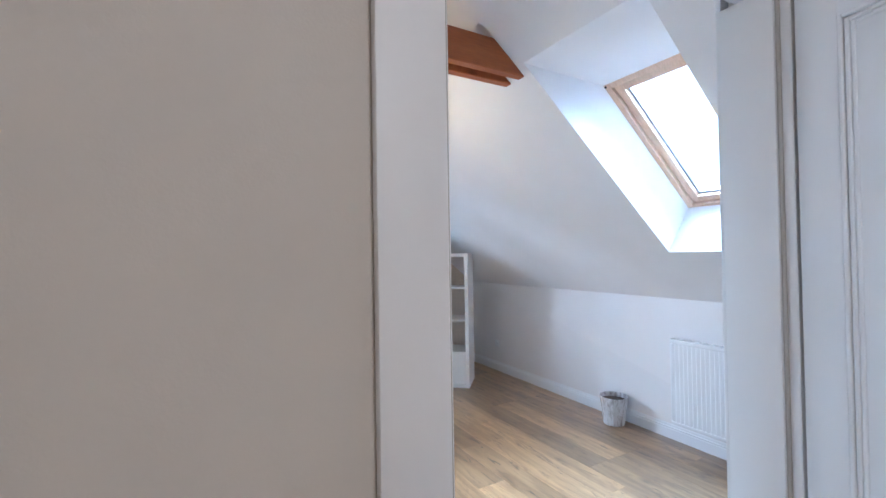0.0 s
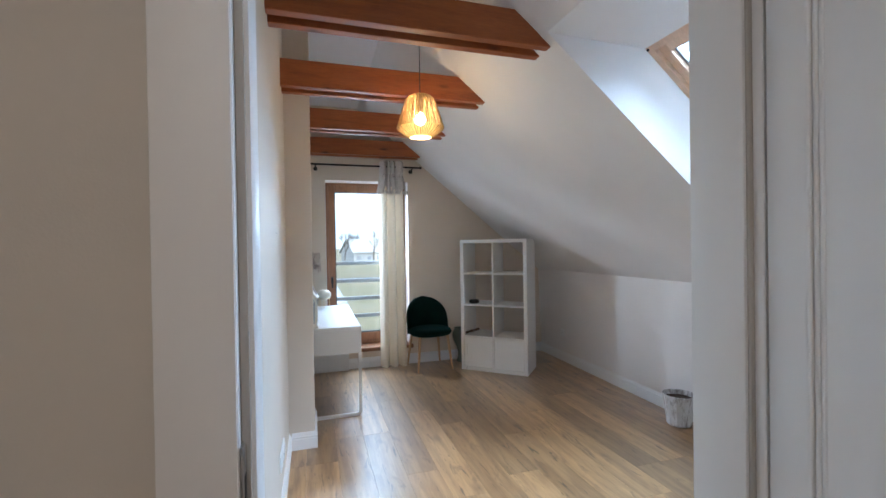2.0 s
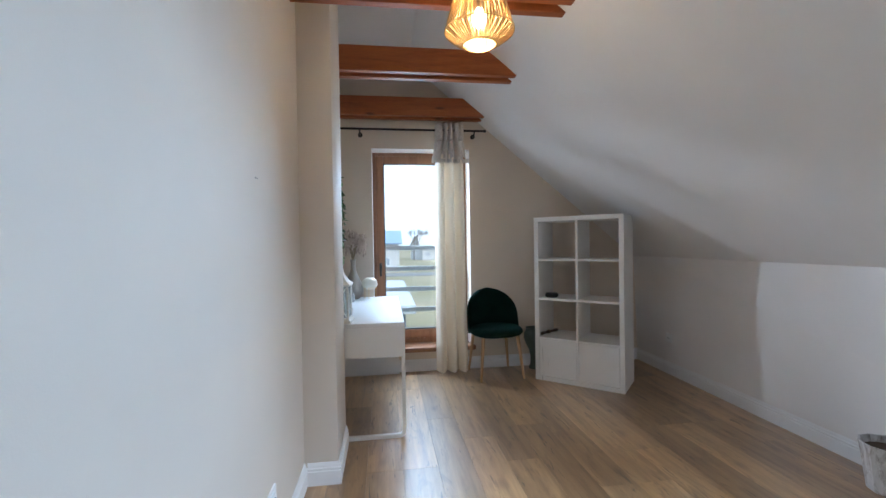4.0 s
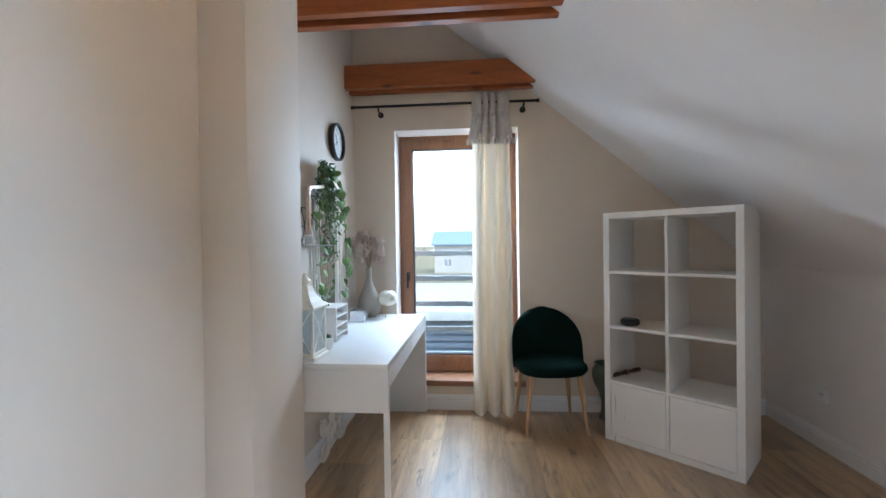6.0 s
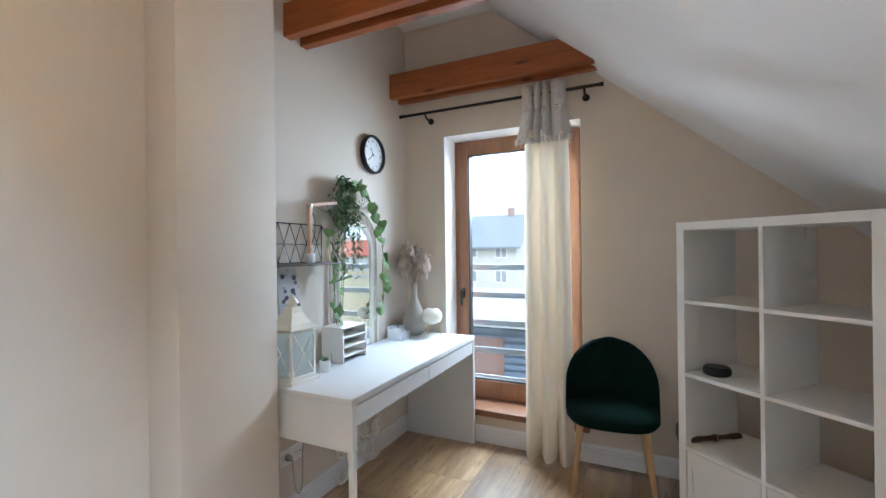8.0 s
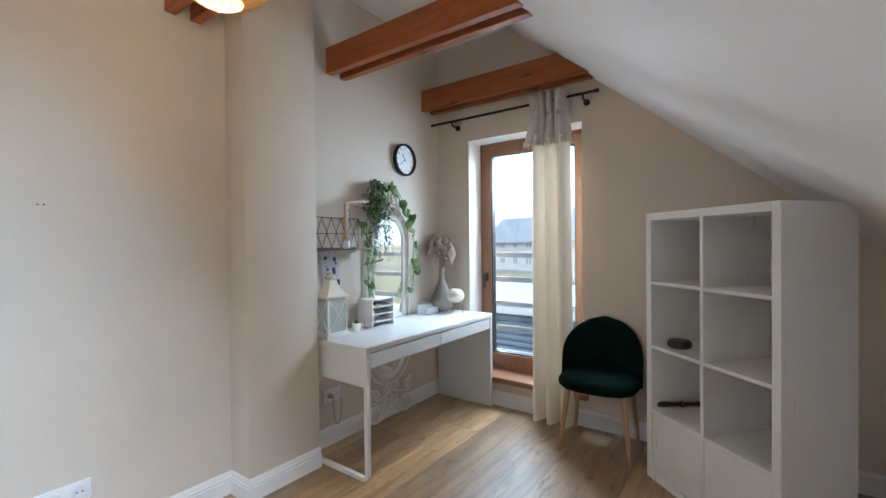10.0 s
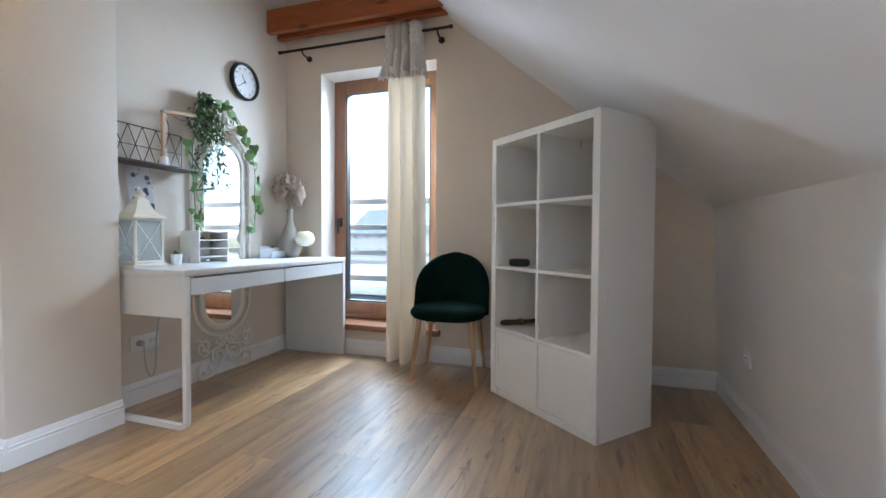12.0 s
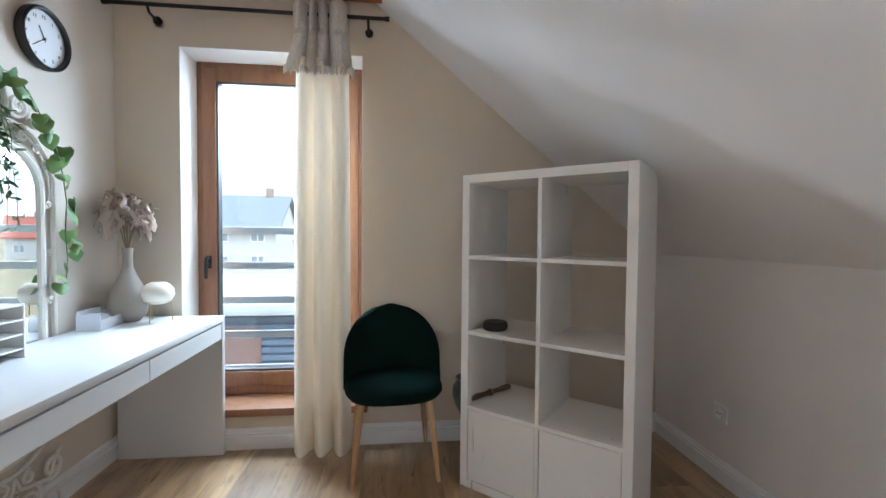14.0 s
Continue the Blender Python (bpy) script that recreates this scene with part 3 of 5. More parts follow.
def chair():
    t = thing("chair", "dark green velvet chair with light wooden legs", "chair", (2.232, 5.345, 0), 5)
    # seat: a padded rounded cushion
    bm = bmesh.new()
    n, lays = 36, [(0.0, 0.80), (0.012, 0.93), (0.035, 1.0), (0.055, 0.99), (0.072, 0.93), (0.080, 0.80), (0.084, 0.55), (0.085, 0.0)]
    rings = []
    for z, s in lays:
        ring = []
        for k in range(n):
            a = k * math.tau / n
            c, sn = math.cos(a), math.sin(a)
            e = 2 / 2.9
            x = 0.245 * math.copysign(abs(c) ** e, c) * s
            y = 0.235 * math.copysign(abs(sn) ** e, sn) * s
            ring.append(bm.verts.new((x, y - 0.01, 0.382 + z)))
        rings.append(ring)
    for a, b in zip(rings, rings[1:]):
        for k in range(n):
            bm.faces.new((a[k], a[(k + 1) % n], b[(k + 1) % n], b[k]))
    bm.faces.new(rings[0][::-1])
    bmesh.ops.remove_doubles(bm, verts=bm.verts, dist=0.0005)
    part("seat", bm, M_VELVET, t, smooth=60)
    # back: a round-topped shell, curved round the sitter
    bm = bmesh.new()
    cols, rows_ = 28, 20
    grid = {}
    H, Wd, z0 = 0.402, 0.252, 0.400
    for side in (0, 1):
        for i in range(cols + 1):
            u = -1 + 2 * i / cols
            for j in range(rows_ + 1):
                v = j / rows_
                zz = v * H
                knee = H - Wd
                half = Wd if zz < knee else math.sqrt(max(0.0, 1 - ((zz - knee) / Wd) ** 2.2)) * Wd
                half = max(half, 0.02)
                x = u * half
                edge = min(1.0, (1 - abs(u)) * 5) * min(1, (1 - v) * 6 + 0.12)
                th = 0.014 + 0.020 * math.sqrt(max(0, edge))
                yc = 0.165 + 0.035 * v - 0.14 * (x / Wd) ** 2 * (1 - 0.35 * v)
                grid[side, i, j] = bm.verts.new((x, yc + (th if side else -th), z0 + zz))
    for i in range(cols):
        for j in range(rows_):
            bm.faces.new((grid[0, i, j], grid[0, i + 1, j], grid[0, i + 1, j + 1], grid[0, i, j + 1]))
            bm.faces.new((grid[1, i, j], grid[1, i, j + 1], grid[1, i + 1, j + 1], grid[1, i + 1, j]))
    for i in range(cols):
        for j in (0, rows_):
            bm.faces.new((grid[0, i, j], grid[1, i, j], grid[1, i + 1, j], grid[0, i + 1, j]))
    for j in range(rows_):
        for i in (0, cols):
            bm.faces.new((grid[0, i, j], grid[0, i, j + 1], grid[1, i, j + 1], grid[1, i, j]))
    part("backrest", bm, M_VELVET, t, smooth=70)
    for sx in (-1, 1):
        for sy, dy in ((-1, -0.165), (1, 0.16)):
            part("leg", tube([(sx * 0.165, dy * 0.95, 0.385), (sx * 0.185, dy * 1.08, 0.2), (sx * 0.205, dy * 1.22, 0.0)], [0.018, 0.015, 0.010], 14), M_BEECH, t, "tapered light wooden leg")
    return t


chair()


def cloth(name, colour, thin=0.35):
    m = bpy.data.materials.new(name)
    m.use_nodes = True
    n, l = m.node_tree.nodes, m.node_tree.links
    b = n["Principled BSDF"]
    b.inputs["Base Color"].default_value = (*colour, 1)
    b.inputs["Roughness"].default_value = 0.9
    b.inputs["Specular IOR Level"].default_value = 0.1
    v = coords(m)
    wv = noise_tex(m, v, 700, 2)
    bump(m, wv, 0.2, 0.001)
    tr, mx = n.new("ShaderNodeBsdfTranslucent"), n.new("ShaderNodeMixShader")
    tr.inputs[0].default_value = (*colour, 1)
    mx.inputs[0].default_value = thin
    l.new(b.outputs[0], mx.inputs[1])
    l.new(tr.outputs[0], mx.inputs[2])
    l.new(mx.outputs[0], n["Material Output"].inputs[0])
    return m


M_CURTAIN = cloth("cream_curtain", (0.90, 0.805, 0.665), 0.05)
M_LACE = cloth("beige_flounce", (0.54, 0.49, 0.44), 0.03)
lace_dots = noise_tex(M_LACE, coords(M_LACE, (1, 1, 0.25)), 150, 3, 0.6)
base(M_LACE, ramp(M_LACE, lace_dots, ((0.36, (0.56, 0.51, 0.465)), (0.50, (0.63, 0.585, 0.535)), (0.64, (0.69, 0.65, 0.60)))))


def fold_sheet(x0, x1, z0, z1, y, folds, depth, rows=24, phase=0.0, flare=0.0, jag=0.0):
    """Hanging cloth with vertical folds; flare widens it downwards."""
    bm = bmesh.new()
    cols = folds * 14
    rnd = random.Random(int(1000 * (x0 + z1 + phase)))
    amp = [depth * rnd.uniform(0.6, 1.2) for _ in range(folds + 2)]
    off = [rnd.uniform(-0.5, 0.5) for _ in range(folds + 2)]
    g = {}
    for i in range(cols + 1):
        u = i / cols
        k = u * folds
        w = int(min(k, folds - 1))
        f = k - w
        a = amp[w] * (1 - f) + amp[w + 1] * f
        for j in range(rows + 1):
            v = j / rows
            s = 1 + flare * v
            wob = 0.25 * math.sin(v * 3.1 + 2.0 * off[w]) + 0.12 * math.sin(v * 7 + w)
            yy = y + a * math.sin(math.tau * (k + phase) + wob) + 0.16 * a * math.sin(2 * math.tau * k + 1.7 + v)
            xx = (x0 + x1) / 2 + (u - 0.5) * (x1 - x0) * s + 0.25 * a * math.cos(math.tau * (k + phase) * 1.0 + wob)
            zz = z1 + (z0 - z1) * v
            if j == rows and jag:
                zz += jag * rnd.uniform(-1, 0.2)
            g[i, j] = bm.verts.new((xx, yy, zz))
    for i in range(cols):
        for j in range(rows):
            bm.faces.new((g[i, j], g[i + 1, j], g[i + 1, j + 1], g[i, j + 1]))
    return bm


def gathered_header():
    """The puffed sleeve over the rod, pinched at a seam, with a ruffle that flares below it."""
    bm = bmesh.new()
    lobes, cols, rnd = 4, 96, random.Random(14)
    edges = [0.0, 0.29, 0.455, 0.645, 1.0]
    tops = [rnd.uniform(-0.006, 0.010) for _ in range(lobes)]
    # (z, depth of the puff, share of the width, puckering): over the rod from behind, then down the front
    prof = [(2.26, -0.35, 0.92, 0.0), (2.34, -0.42, 0.95, 0.0), (2.385, -0.25, 0.97, 0.0), (2.405, 0.15, 0.98, 0.0), (2.398, 0.65, 0.99, 0.05), (2.365, 0.95, 1.0, 0.1), (2.32, 1.0, 1.0, 0.15),
            (2.28, 0.95, 0.99, 0.25), (2.252, 0.85, 0.98, 0.6), (2.243, 0.62, 0.97, 1.0), (2.236, 0.80, 0.98, 0.8), (2.228, 0.64, 0.98, 1.0), (2.21, 0.85, 1.01, 0.7), (2.17, 0.98, 1.06, 0.5), (2.12, 1.05, 1.13, 0.6), (2.08, 1.12, 1.19, 0.8), (2.045, 1.2, 1.24, 1.0)]
    rows_ = []
    for r, (z, puff, wide, pucker) in enumerate(prof):
        row_ = []
        for i in range(cols + 1):
            u = i / cols
            k = max(n for n in range(lobes) if u >= edges[n] - 1e-9)
            f = (u - edges[k]) / (edges[k + 1] - edges[k])
            swell = math.sin(math.pi * min(1, max(0, f))) ** 0.5
            y = 0.012 - (-0.012 + 0.092 * swell) * puff - 0.010 * pucker * math.sin(37 * u + 2.1 * k + 0.5 * r)
            x = (u - 0.52) * 0.285 * wide + 0.004 * pucker * math.sin(53 * u + r)
            dz = (tops[k] - 0.022 * (1 - swell)) * min(1, max(0, (z - 2.25) / 0.12))
            if r >= len(prof) - 2:
                dz += 0.014 * math.sin(23 * u + 1.0) + 0.008 * math.sin(61 * u) - (0.02 if abs(u - 0.5) > 0.42 else 0)
            row_.append(bm.verts.new((x, y, z + dz)))
        rows_.append(row_)
    for a, b in zip(rows_, rows_[1:]):
        for i in range(cols):
            bm.faces.new((a[i], a[i + 1], b[i + 1], b[i]))
    return bm


def curtain():
    t = thing("curtain", "long cream curtain with a beige ruffled top, drawn aside", "curtain", (1.850, 5.475, 0))
    part("cloth", fold_sheet(-0.155, 0.125, 0.012, 2.10, 0.004, 3, 0.056, 44, 0.1, 0.12), M_CURTAIN, t, smooth=80)
    part("flounce", gathered_header(), M_LACE, t, "beige gathered flounce pinched at a seam", smooth=80)
    part("fringe", fold_sheet(-0.185, 0.172, 2.022, 2.052, -0.050, 9, 0.014, 5, 0.2, 0.02, 0.018), M_LACE, t, smooth=80)
    return t


curtain()


def curtain_rod():
    t = thing("curtain_rod", "black metal curtain rod on two wall brackets", "curtain rod", (0, 0, 2.335))
    part("rod", tube([(0.80, 5.470, 0), (2.19, 5.470, 0)], 0.010, 12), M_IRON, t)
    for x in (0.995, 2.09):
        part("bracket", add_tube(lathe([(0, 0.0), (0.022, 0.0), (0.022, 0.012), (0, 0.012)], 20), [(0, 0, 0.01), (0, 0, 0.05)], 0.007), M_IRON, t).matrix_local = pose(x, GABLE, -0.035, 90, 0, 0)
        part("ring", tube([(x, 5.53, -0.035), (x, 5.49, -0.03), (x, 5.475, -0.005)], 0.007), M_IRON, t)
    for x in (0.80, 2.19):
        part("finial", tube([(x - 0.012, 5.470, 0), (x + 0.012, 5.470, 0)], 0.013, 12), M_IRON, t)
    return t


curtain_rod()


# ---- lamps ----
def wicker():
    m = cloth("wicker_cord", (0.50, 0.335, 0.15), 0.016)
    return m


M_WICKER = wicker()


def glow(name, colour, strength):
    m = bpy.data.materials.new(name)
    m.use_nodes = True
    b = m.node_tree.nodes["Principled BSDF"]
    b.inputs["Base Color"].default_value = (*colour, 1)
    b.inputs["Emission Color"].default_value = (*colour, 1)
    b.inputs["Emission Strength"].default_value = strength
    return m


def sheer(name, colour, open_, thin):
    """Loosely woven cloth: part open, part dull, a little light let through."""
    m = cloth(name, colour, thin)
    n, l = m.node_tree.nodes, m.node_tree.links
    out = n["Material Output"]
    before = out.inputs[0].links[0].from_socket
    tr, mx = n.new("ShaderNodeBsdfTransparent"), n.new("ShaderNodeMixShader")
    mx.inputs[0].default_value = open_
    l.new(before, mx.inputs[1])
    l.new(tr.outputs[0], mx.inputs[2])
    l.new(mx.outputs[0], out.inputs[0])
    return m


def pendant_lamp():
    t = thing("pendant_lamp", "lit pendant lamp with a woven wicker shade", "lamp", (1.635, 3.235, 2.113))
    prof = [(0.040, 0.268), (0.075, 0.257), (0.095, 0.234), (0.111, 0.188), (0.126, 0.135), (0.139, 0.088), (0.148, 0.060), (0.147, 0.054), (0.112, 0.025), (0.071, 0.0)]
    shade = part("shade", lathe(prof, 48), sheer("woven_straw", (0.19, 0.115, 0.042), 0.26, 0.006), t, "woven natural wicker shade")
    cord = mesh_of("cord", tube([(1.015 * r, 0, z) for r, z in prof], [0.0016, 0.002, 0.0024, 0.0028, 0.0031, 0.0033, 0.0034, 0.0034, 0.0026, 0.0018], 6), M_WICKER, 60)
    rnd = random.Random(2)
    for k in range(64):
        ob = new("cord", cord)
        ob.parent = shade
        ob.matrix_local = pose(0, 0, 0, 0, 0, 360 * k / 64 + rnd.uniform(-1.8, 1.8))
    for r, z, w in ((0.150, 0.057, 0.0035), (0.072, 0.0, 0.003), (0.066, 0.261, 0.003)):
        part("hoop", tube([(r * math.cos(a * math.tau / 40), r * math.sin(a * math.tau / 40), z) for a in range(40)], w, 6, True), M_WICKER, shade)
    part("bulb", lathe([(0, 0.078), (0.016, 0.081), (0.029, 0.093), (0.033, 0.113), (0.027, 0.133), (0.016, 0.146), (0.013, 0.154), (0, 0.155)], 24), glow("warm_bulb", (1.0, 0.74, 0.41), PENDANT), t, "glowing warm bulb")
    part("socket", lathe([(0.015, 0.153), (0.018, 0.160), (0.018, 0.235), (0.008, 0.255), (0.0, 0.256)], 20), M_BLACK, t)
    part("cable", tube([(0, 0, 0.25), (0, 0, TOP - 2.113 - 0.01)], 0.003, 6), M_BLACK, t)
    part("canopy", lathe([(0, -0.035), (0.03, -0.033), (0.05, 0.0)], 24), M_BLACK, t).matrix_local = pose(0, 0, TOP - 2.113)
    return t


pendant_lamp()


# unseen source: this fitting is added to light the hall walls warmly
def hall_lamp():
    t = thing("added_hall_light", "round white light added out of view to brighten the hall", "lamp", (0.9, -0.3, 2.5))
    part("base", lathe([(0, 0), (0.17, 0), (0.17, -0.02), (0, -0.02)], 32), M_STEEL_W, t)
    part("diffuser", lathe([(0.16, -0.02), (0.165, -0.05), (0.13, -0.075), (0, -0.085)], 32), glow("hall_fill_glow", (1.0, 0.87, 0.73), HALL_FILL), t)


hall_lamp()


# ---- wall fittings ----
def radiator():
    t = thing("radiator", "white ribbed panel radiator on the knee wall", "radiator", (KNEE, 1.86, 0.145))
    L, H, D = 0.83, 0.645, 0.10
    bm = bmesh.new()
    n = 25
    prof = []
    for k in range(n):
        y = 0.02 + (L - 0.04) * k / n
        w = (L - 0.04) / n
        prof += [(y, 0.0), (y + w * 0.3, 0.0), (y + w * 0.45, 0.0025), (y + w * 0.8, 0.0025), (y + w * 0.95, 0.0)]
    a = [bm.verts.new((-D + d, y, 0.02)) for y, d in prof]
    b = [bm.verts.new((-D + d, y, H - 0.03)) for y, d in prof]
    for i in range(len(prof) - 1):
        bm.faces.new((a[i], a[i + 1], b[i + 1], b[i]))
    part("front_panel", bm, M_STEEL_W, t, smooth=20)
    part("rim", boxes(((-D - 0.001, 0, 0), (-D + 0.012, L, 0.024)), ((-D - 0.001, 0, H - 0.034), (-D + 0.012, L, H - 0.004)), ((-D - 0.001, 0, 0.024), (-D + 0.012, 0.022, H - 0.034)), ((-D - 0.001, L - 0.022, 0.024), (-D + 0.012, L, H - 0.034)), bevel=0.004), M_STEEL_W, t)
    part("back_panel", box((-0.045, 0.01, 0.0), (-0.030, L - 0.01, H - 0.02), 0.003), M_STEEL_W, t)
    for y in (0.0, L - 0.004):
        part("side_cover", box((-D + 0.012, y, 0.01), (-0.03, y + 0.004, H), 0.001, 1), M_STEEL_W, t)
    for k in range(14):
        y = 0.02 + k * (L - 0.04) / 14
        part("grille_bar", box((-D + 0.014, y, H - 0.012), (-0.032, y + 0.022, H - 0.004), 0.001, 1), M_STEEL_W, t)
    for y in (0.15, L - 0.15):
        part("bracket", box((-0.030, y, 0.10), (0.0, y + 0.04, H - 0.06)), M_STEEL_W, t)


radiator()


def socket(at, turn, gangs, w=0.082):
    t = thing("wall_socket", "white plastic wall socket plate", "socket", at, turn, "wall sockets")
    W = w * gangs
    part("plate", box((-W / 2, -0.010, -0.042), (W / 2, 0.0, 0.042), 0.004), M_STEEL_W, t)
    for k in range(gangs):
        x = -W / 2 + w * (k + 0.5)
        well = part("well", lathe([(0.0, 0.001), (0.019, 0.001), (0.021, 0.004), (0.024, 0.004), (0.026, 0.0)], 28), M_STEEL_W, t)
        well.matrix_local = pose(x, -0.0105, 0, 90, 0, 0)
        for dx in (-0.0095, 0.0095):
            part("hole", lathe([(0, 0.0), (0.003, 0.0), (0.003, 0.003), (0, 0.003)], 10), M_BLACK, well).matrix_local = pose(dx, 0, 0.001)
    return t


socket((LEFT, 2.97, 0.307), 90, 3)
socket((LEFT, 4.372, 0.326), 90, 2)
socket((KNEE + 0.018, 5.03, 0.34), -90, 1)


def plug_cable():
    t = thing("power_cable", "grey mains plug with a cable looped under the desk", "cable", (LEFT + 0.011, 4.335, 0.326))
    part("plug", tube([(0.0, 0, 0), (0.025, 0, 0), (0.034, 0.002, -0.004)], [0.017, 0.016, 0.006], 14), mat("grey_plastic", (0.45, 0.45, 0.46), 0.5), t)
    pts = [(0.034, 0.002, -0.004)]
    for k in range(1, 25):
        a = math.pi * k / 24
        pts.append((0.036 + 0.008 * math.sin(a), 0.030 - 0.028 * math.cos(a) + 0.010 * k / 24, -0.02 - 0.165 * math.sin(a) ** 0.7))
    pts += [(0.034, 0.078, 0.05), (0.030, 0.098, 0.14), (0.028, 0.115, 0.235)]
    part("cord", tube(pts, 0.0035, 8), bpy.data.materials["grey_plastic"], t)


plug_cable()


def clock():
    t = thing("wall_clock", "round black-rimmed wall clock with a white dial", "clock", (LEFT, 5.105, 1.985), 90)
    # the clock's own plane: x along the wall, z up, front towards -y
    def disc(name, prof, m, parent=t, label=""):
        ob = part(name, lathe(prof, 56), m, parent, label)
        ob.matrix_local = pose(0, 0, 0, 90, 0, 0)
        return ob
    disc("rim", [(0.0, 0.0), (0.118, 0.0), (0.126, 0.008), (0.126, 0.034), (0.119, 0.040), (0.112, 0.036), (0.110, 0.022)], M_BLACK)
    dial = disc("dial", [(0.0, 0.018), (0.111, 0.018), (0.111, 0.014)], mat("clock_dial", (0.80, 0.82, 0.86), 0.4))
    for k in range(12):
        a = k * math.tau / 12
        cu = bpy.data.curves.new("numeral", "FONT")
        cu.body, cu.size, cu.align_x, cu.align_y, cu.extrude = str(k or 12), 0.021, "CENTER", "CENTER", 0.0004
        ob = new("numeral", cu)
        cu.materials.append(M_BLACK)
        ob.parent = dial
        ob.matrix_local = pose(0.088 * math.sin(a), 0.088 * math.cos(a), 0.0186)
    for nm, ln, w, deg in (("hour_hand", 0.052, 0.005, -30), ("minute_hand", 0.075, 0.0035, 232)):
        ob = part(nm, box((-w / 2, -0.012, 0.0195), (w / 2, ln, 0.0205)), M_BLACK, t)
        ob.matrix_local = pose(0, 0, 0, 90, 0, 0) @ pose(0, 0, 0, 0, 0, -deg)
    disc("hub", [(0.0, 0.023), (0.005, 0.023), (0.006, 0.019)], M_BLACK)


clock()

M_CREAM_IRON = paint("cream_painted_iron", (0.84, 0.81, 0.74), 0.45, 0.06, 0.2)


def spiral(cx, cz, r, start, turns, x, steps=26, shrink=0.25):
    out = []
    for k in range(steps + 1):
        u = k / steps
        a = start + turns * math.tau * u
        rr = r * (1 - (1 - shrink) * u)
        out.append((x, cx + rr * math.cos(a), cz + rr * math.sin(a)))
    return out


def floor_mirror():
    t = thing("floor_mirror", "arched floor mirror in a cream scrolled iron frame", "mirror", (0.790, 4.905, 0.0))

    def arch(hw, zb, zt, round_bottom, n=16):
        pts = []
        top = zt - hw
        for k in range(n + 1):
            a = math.pi * k / n
            pts.append((0, hw * math.cos(a), top + hw * math.sin(a)))
        if round_bottom:
            bot = zb + hw
            for k in range(n + 1):
                a = math.pi + math.pi * k / n
                pts.append((0, hw * math.cos(a), bot + hw * math.sin(a)))
        else:
            pts += [(0, -hw, zb), (0, hw, zb)]
        return pts

    out = arch(0.154, 0.322, 1.506, True, 20)
    bm = bmesh.new()
    a = [bm.verts.new((-0.004, y, z)) for _, y, z in out]
    b = [bm.verts.new((0.001, y, z)) for _, y, z in out]
    bm.faces.new(a)
    bm.faces.new(b[::-1])
    for i in range(len(out)):
        j = (i + 1) % len(out)
        bm.faces.new((a[i], a[j], b[j], b[i]))
    part("glass", bm, mat("mirror_silver", (0.86, 0.88, 0.88), 0.02, 1.0), t, "clear mirror glass", smooth=None)
    part("frame", tube(arch(0.166, 0.310, 1.518, True, 20), 0.015, 8, True), M_CREAM_IRON, t)
    part("outer_frame", tube(arch(0.232, 0.250, 1.612, True, 20), 0.009, 8, True), M_CREAM_IRON, t)
    part("bead", tube(arch(0.186, 0.292, 1.540, True, 20), 0.005, 6, True), M_CREAM_IRON, t)
    # each half of the stand: a loop under the oval, an inner heart loop, a curled foot, and the bars that join them
    for s in (-1, 1):
        for cy, cz, r, st, tn, thick in ((0.172, 0.205, 0.054, 4.2, 1.3, 0.0085), (0.060, 0.125, 0.062, 1.2, -1.25, 0.0085), (0.168, 0.062, 0.060, 3.6, 1.3, 0.0085), (0.060, 0.225, 0.030, 1.4, 1.2, 0.0065), (0.105, 0.035, 0.028, 0.4, 1.2, 0.0065)):
            part("base_scroll", tube([(x, s * y, z) for x, y, z in spiral(cy, cz, r, st, tn, 0.020, 30, 0.35)], thick, 7), M_CREAM_IRON, t)
        part("base_scroll", tube([(0.012, s * 0.225, 0.262), (0.02, s * 0.205, 0.255), (0.02, s * 0.15, 0.165), (0.02, s * 0.09, 0.175), (0.02, s * 0.02, 0.195), (0.015, 0, 0.246)], 0.008, 7), M_CREAM_IRON, t)
        part("base_scroll", tube([(0.02, 0, 0.185), (0.02, s * 0.015, 0.12), (0.02, s * 0.06, 0.055), (0.02, s * 0.12, 0.012), (0.02, s * 0.19, 0.009), (0.02, s * 0.225, 0.03)], 0.008, 7), M_CREAM_IRON, t)
        for cy, cz, r, st, tn in ((0.055, 1.672, 0.046, 4.0, 1.5), (0.130, 1.625, 0.038, 3.4, -1.4)):
            part("crest_scroll", tube([(x, s * y, z) for x, y, z in spiral(cy, cz, r, st, tn, 0.012)], 0.0075, 7), M_CREAM_IRON, t)
        for a in (0.45, 0.80, 1.15):
            part("arch_scroll", tube(spiral(s * 0.209 * math.cos(a), 1.37 + 0.209 * math.sin(a), 0.022, a, 1.3, 0.006, 14), 0.0045, 6), M_CREAM_IRON, t)
        for k in range(5):
            part("side_scroll", tube(spiral(s * 0.208, 0.5 + k * 0.2, 0.018, 0, 1.3, 0.0, 14), 0.004, 6), M_CREAM_IRON, t)
    part("finial", tube([(0.01, 0, 1.61), (0.012, 0, 1.67), (0.012, 0, 1.725)], [0.008, 0.014, 0.004], 8), M_CREAM_IRON, t)


floor_mirror()


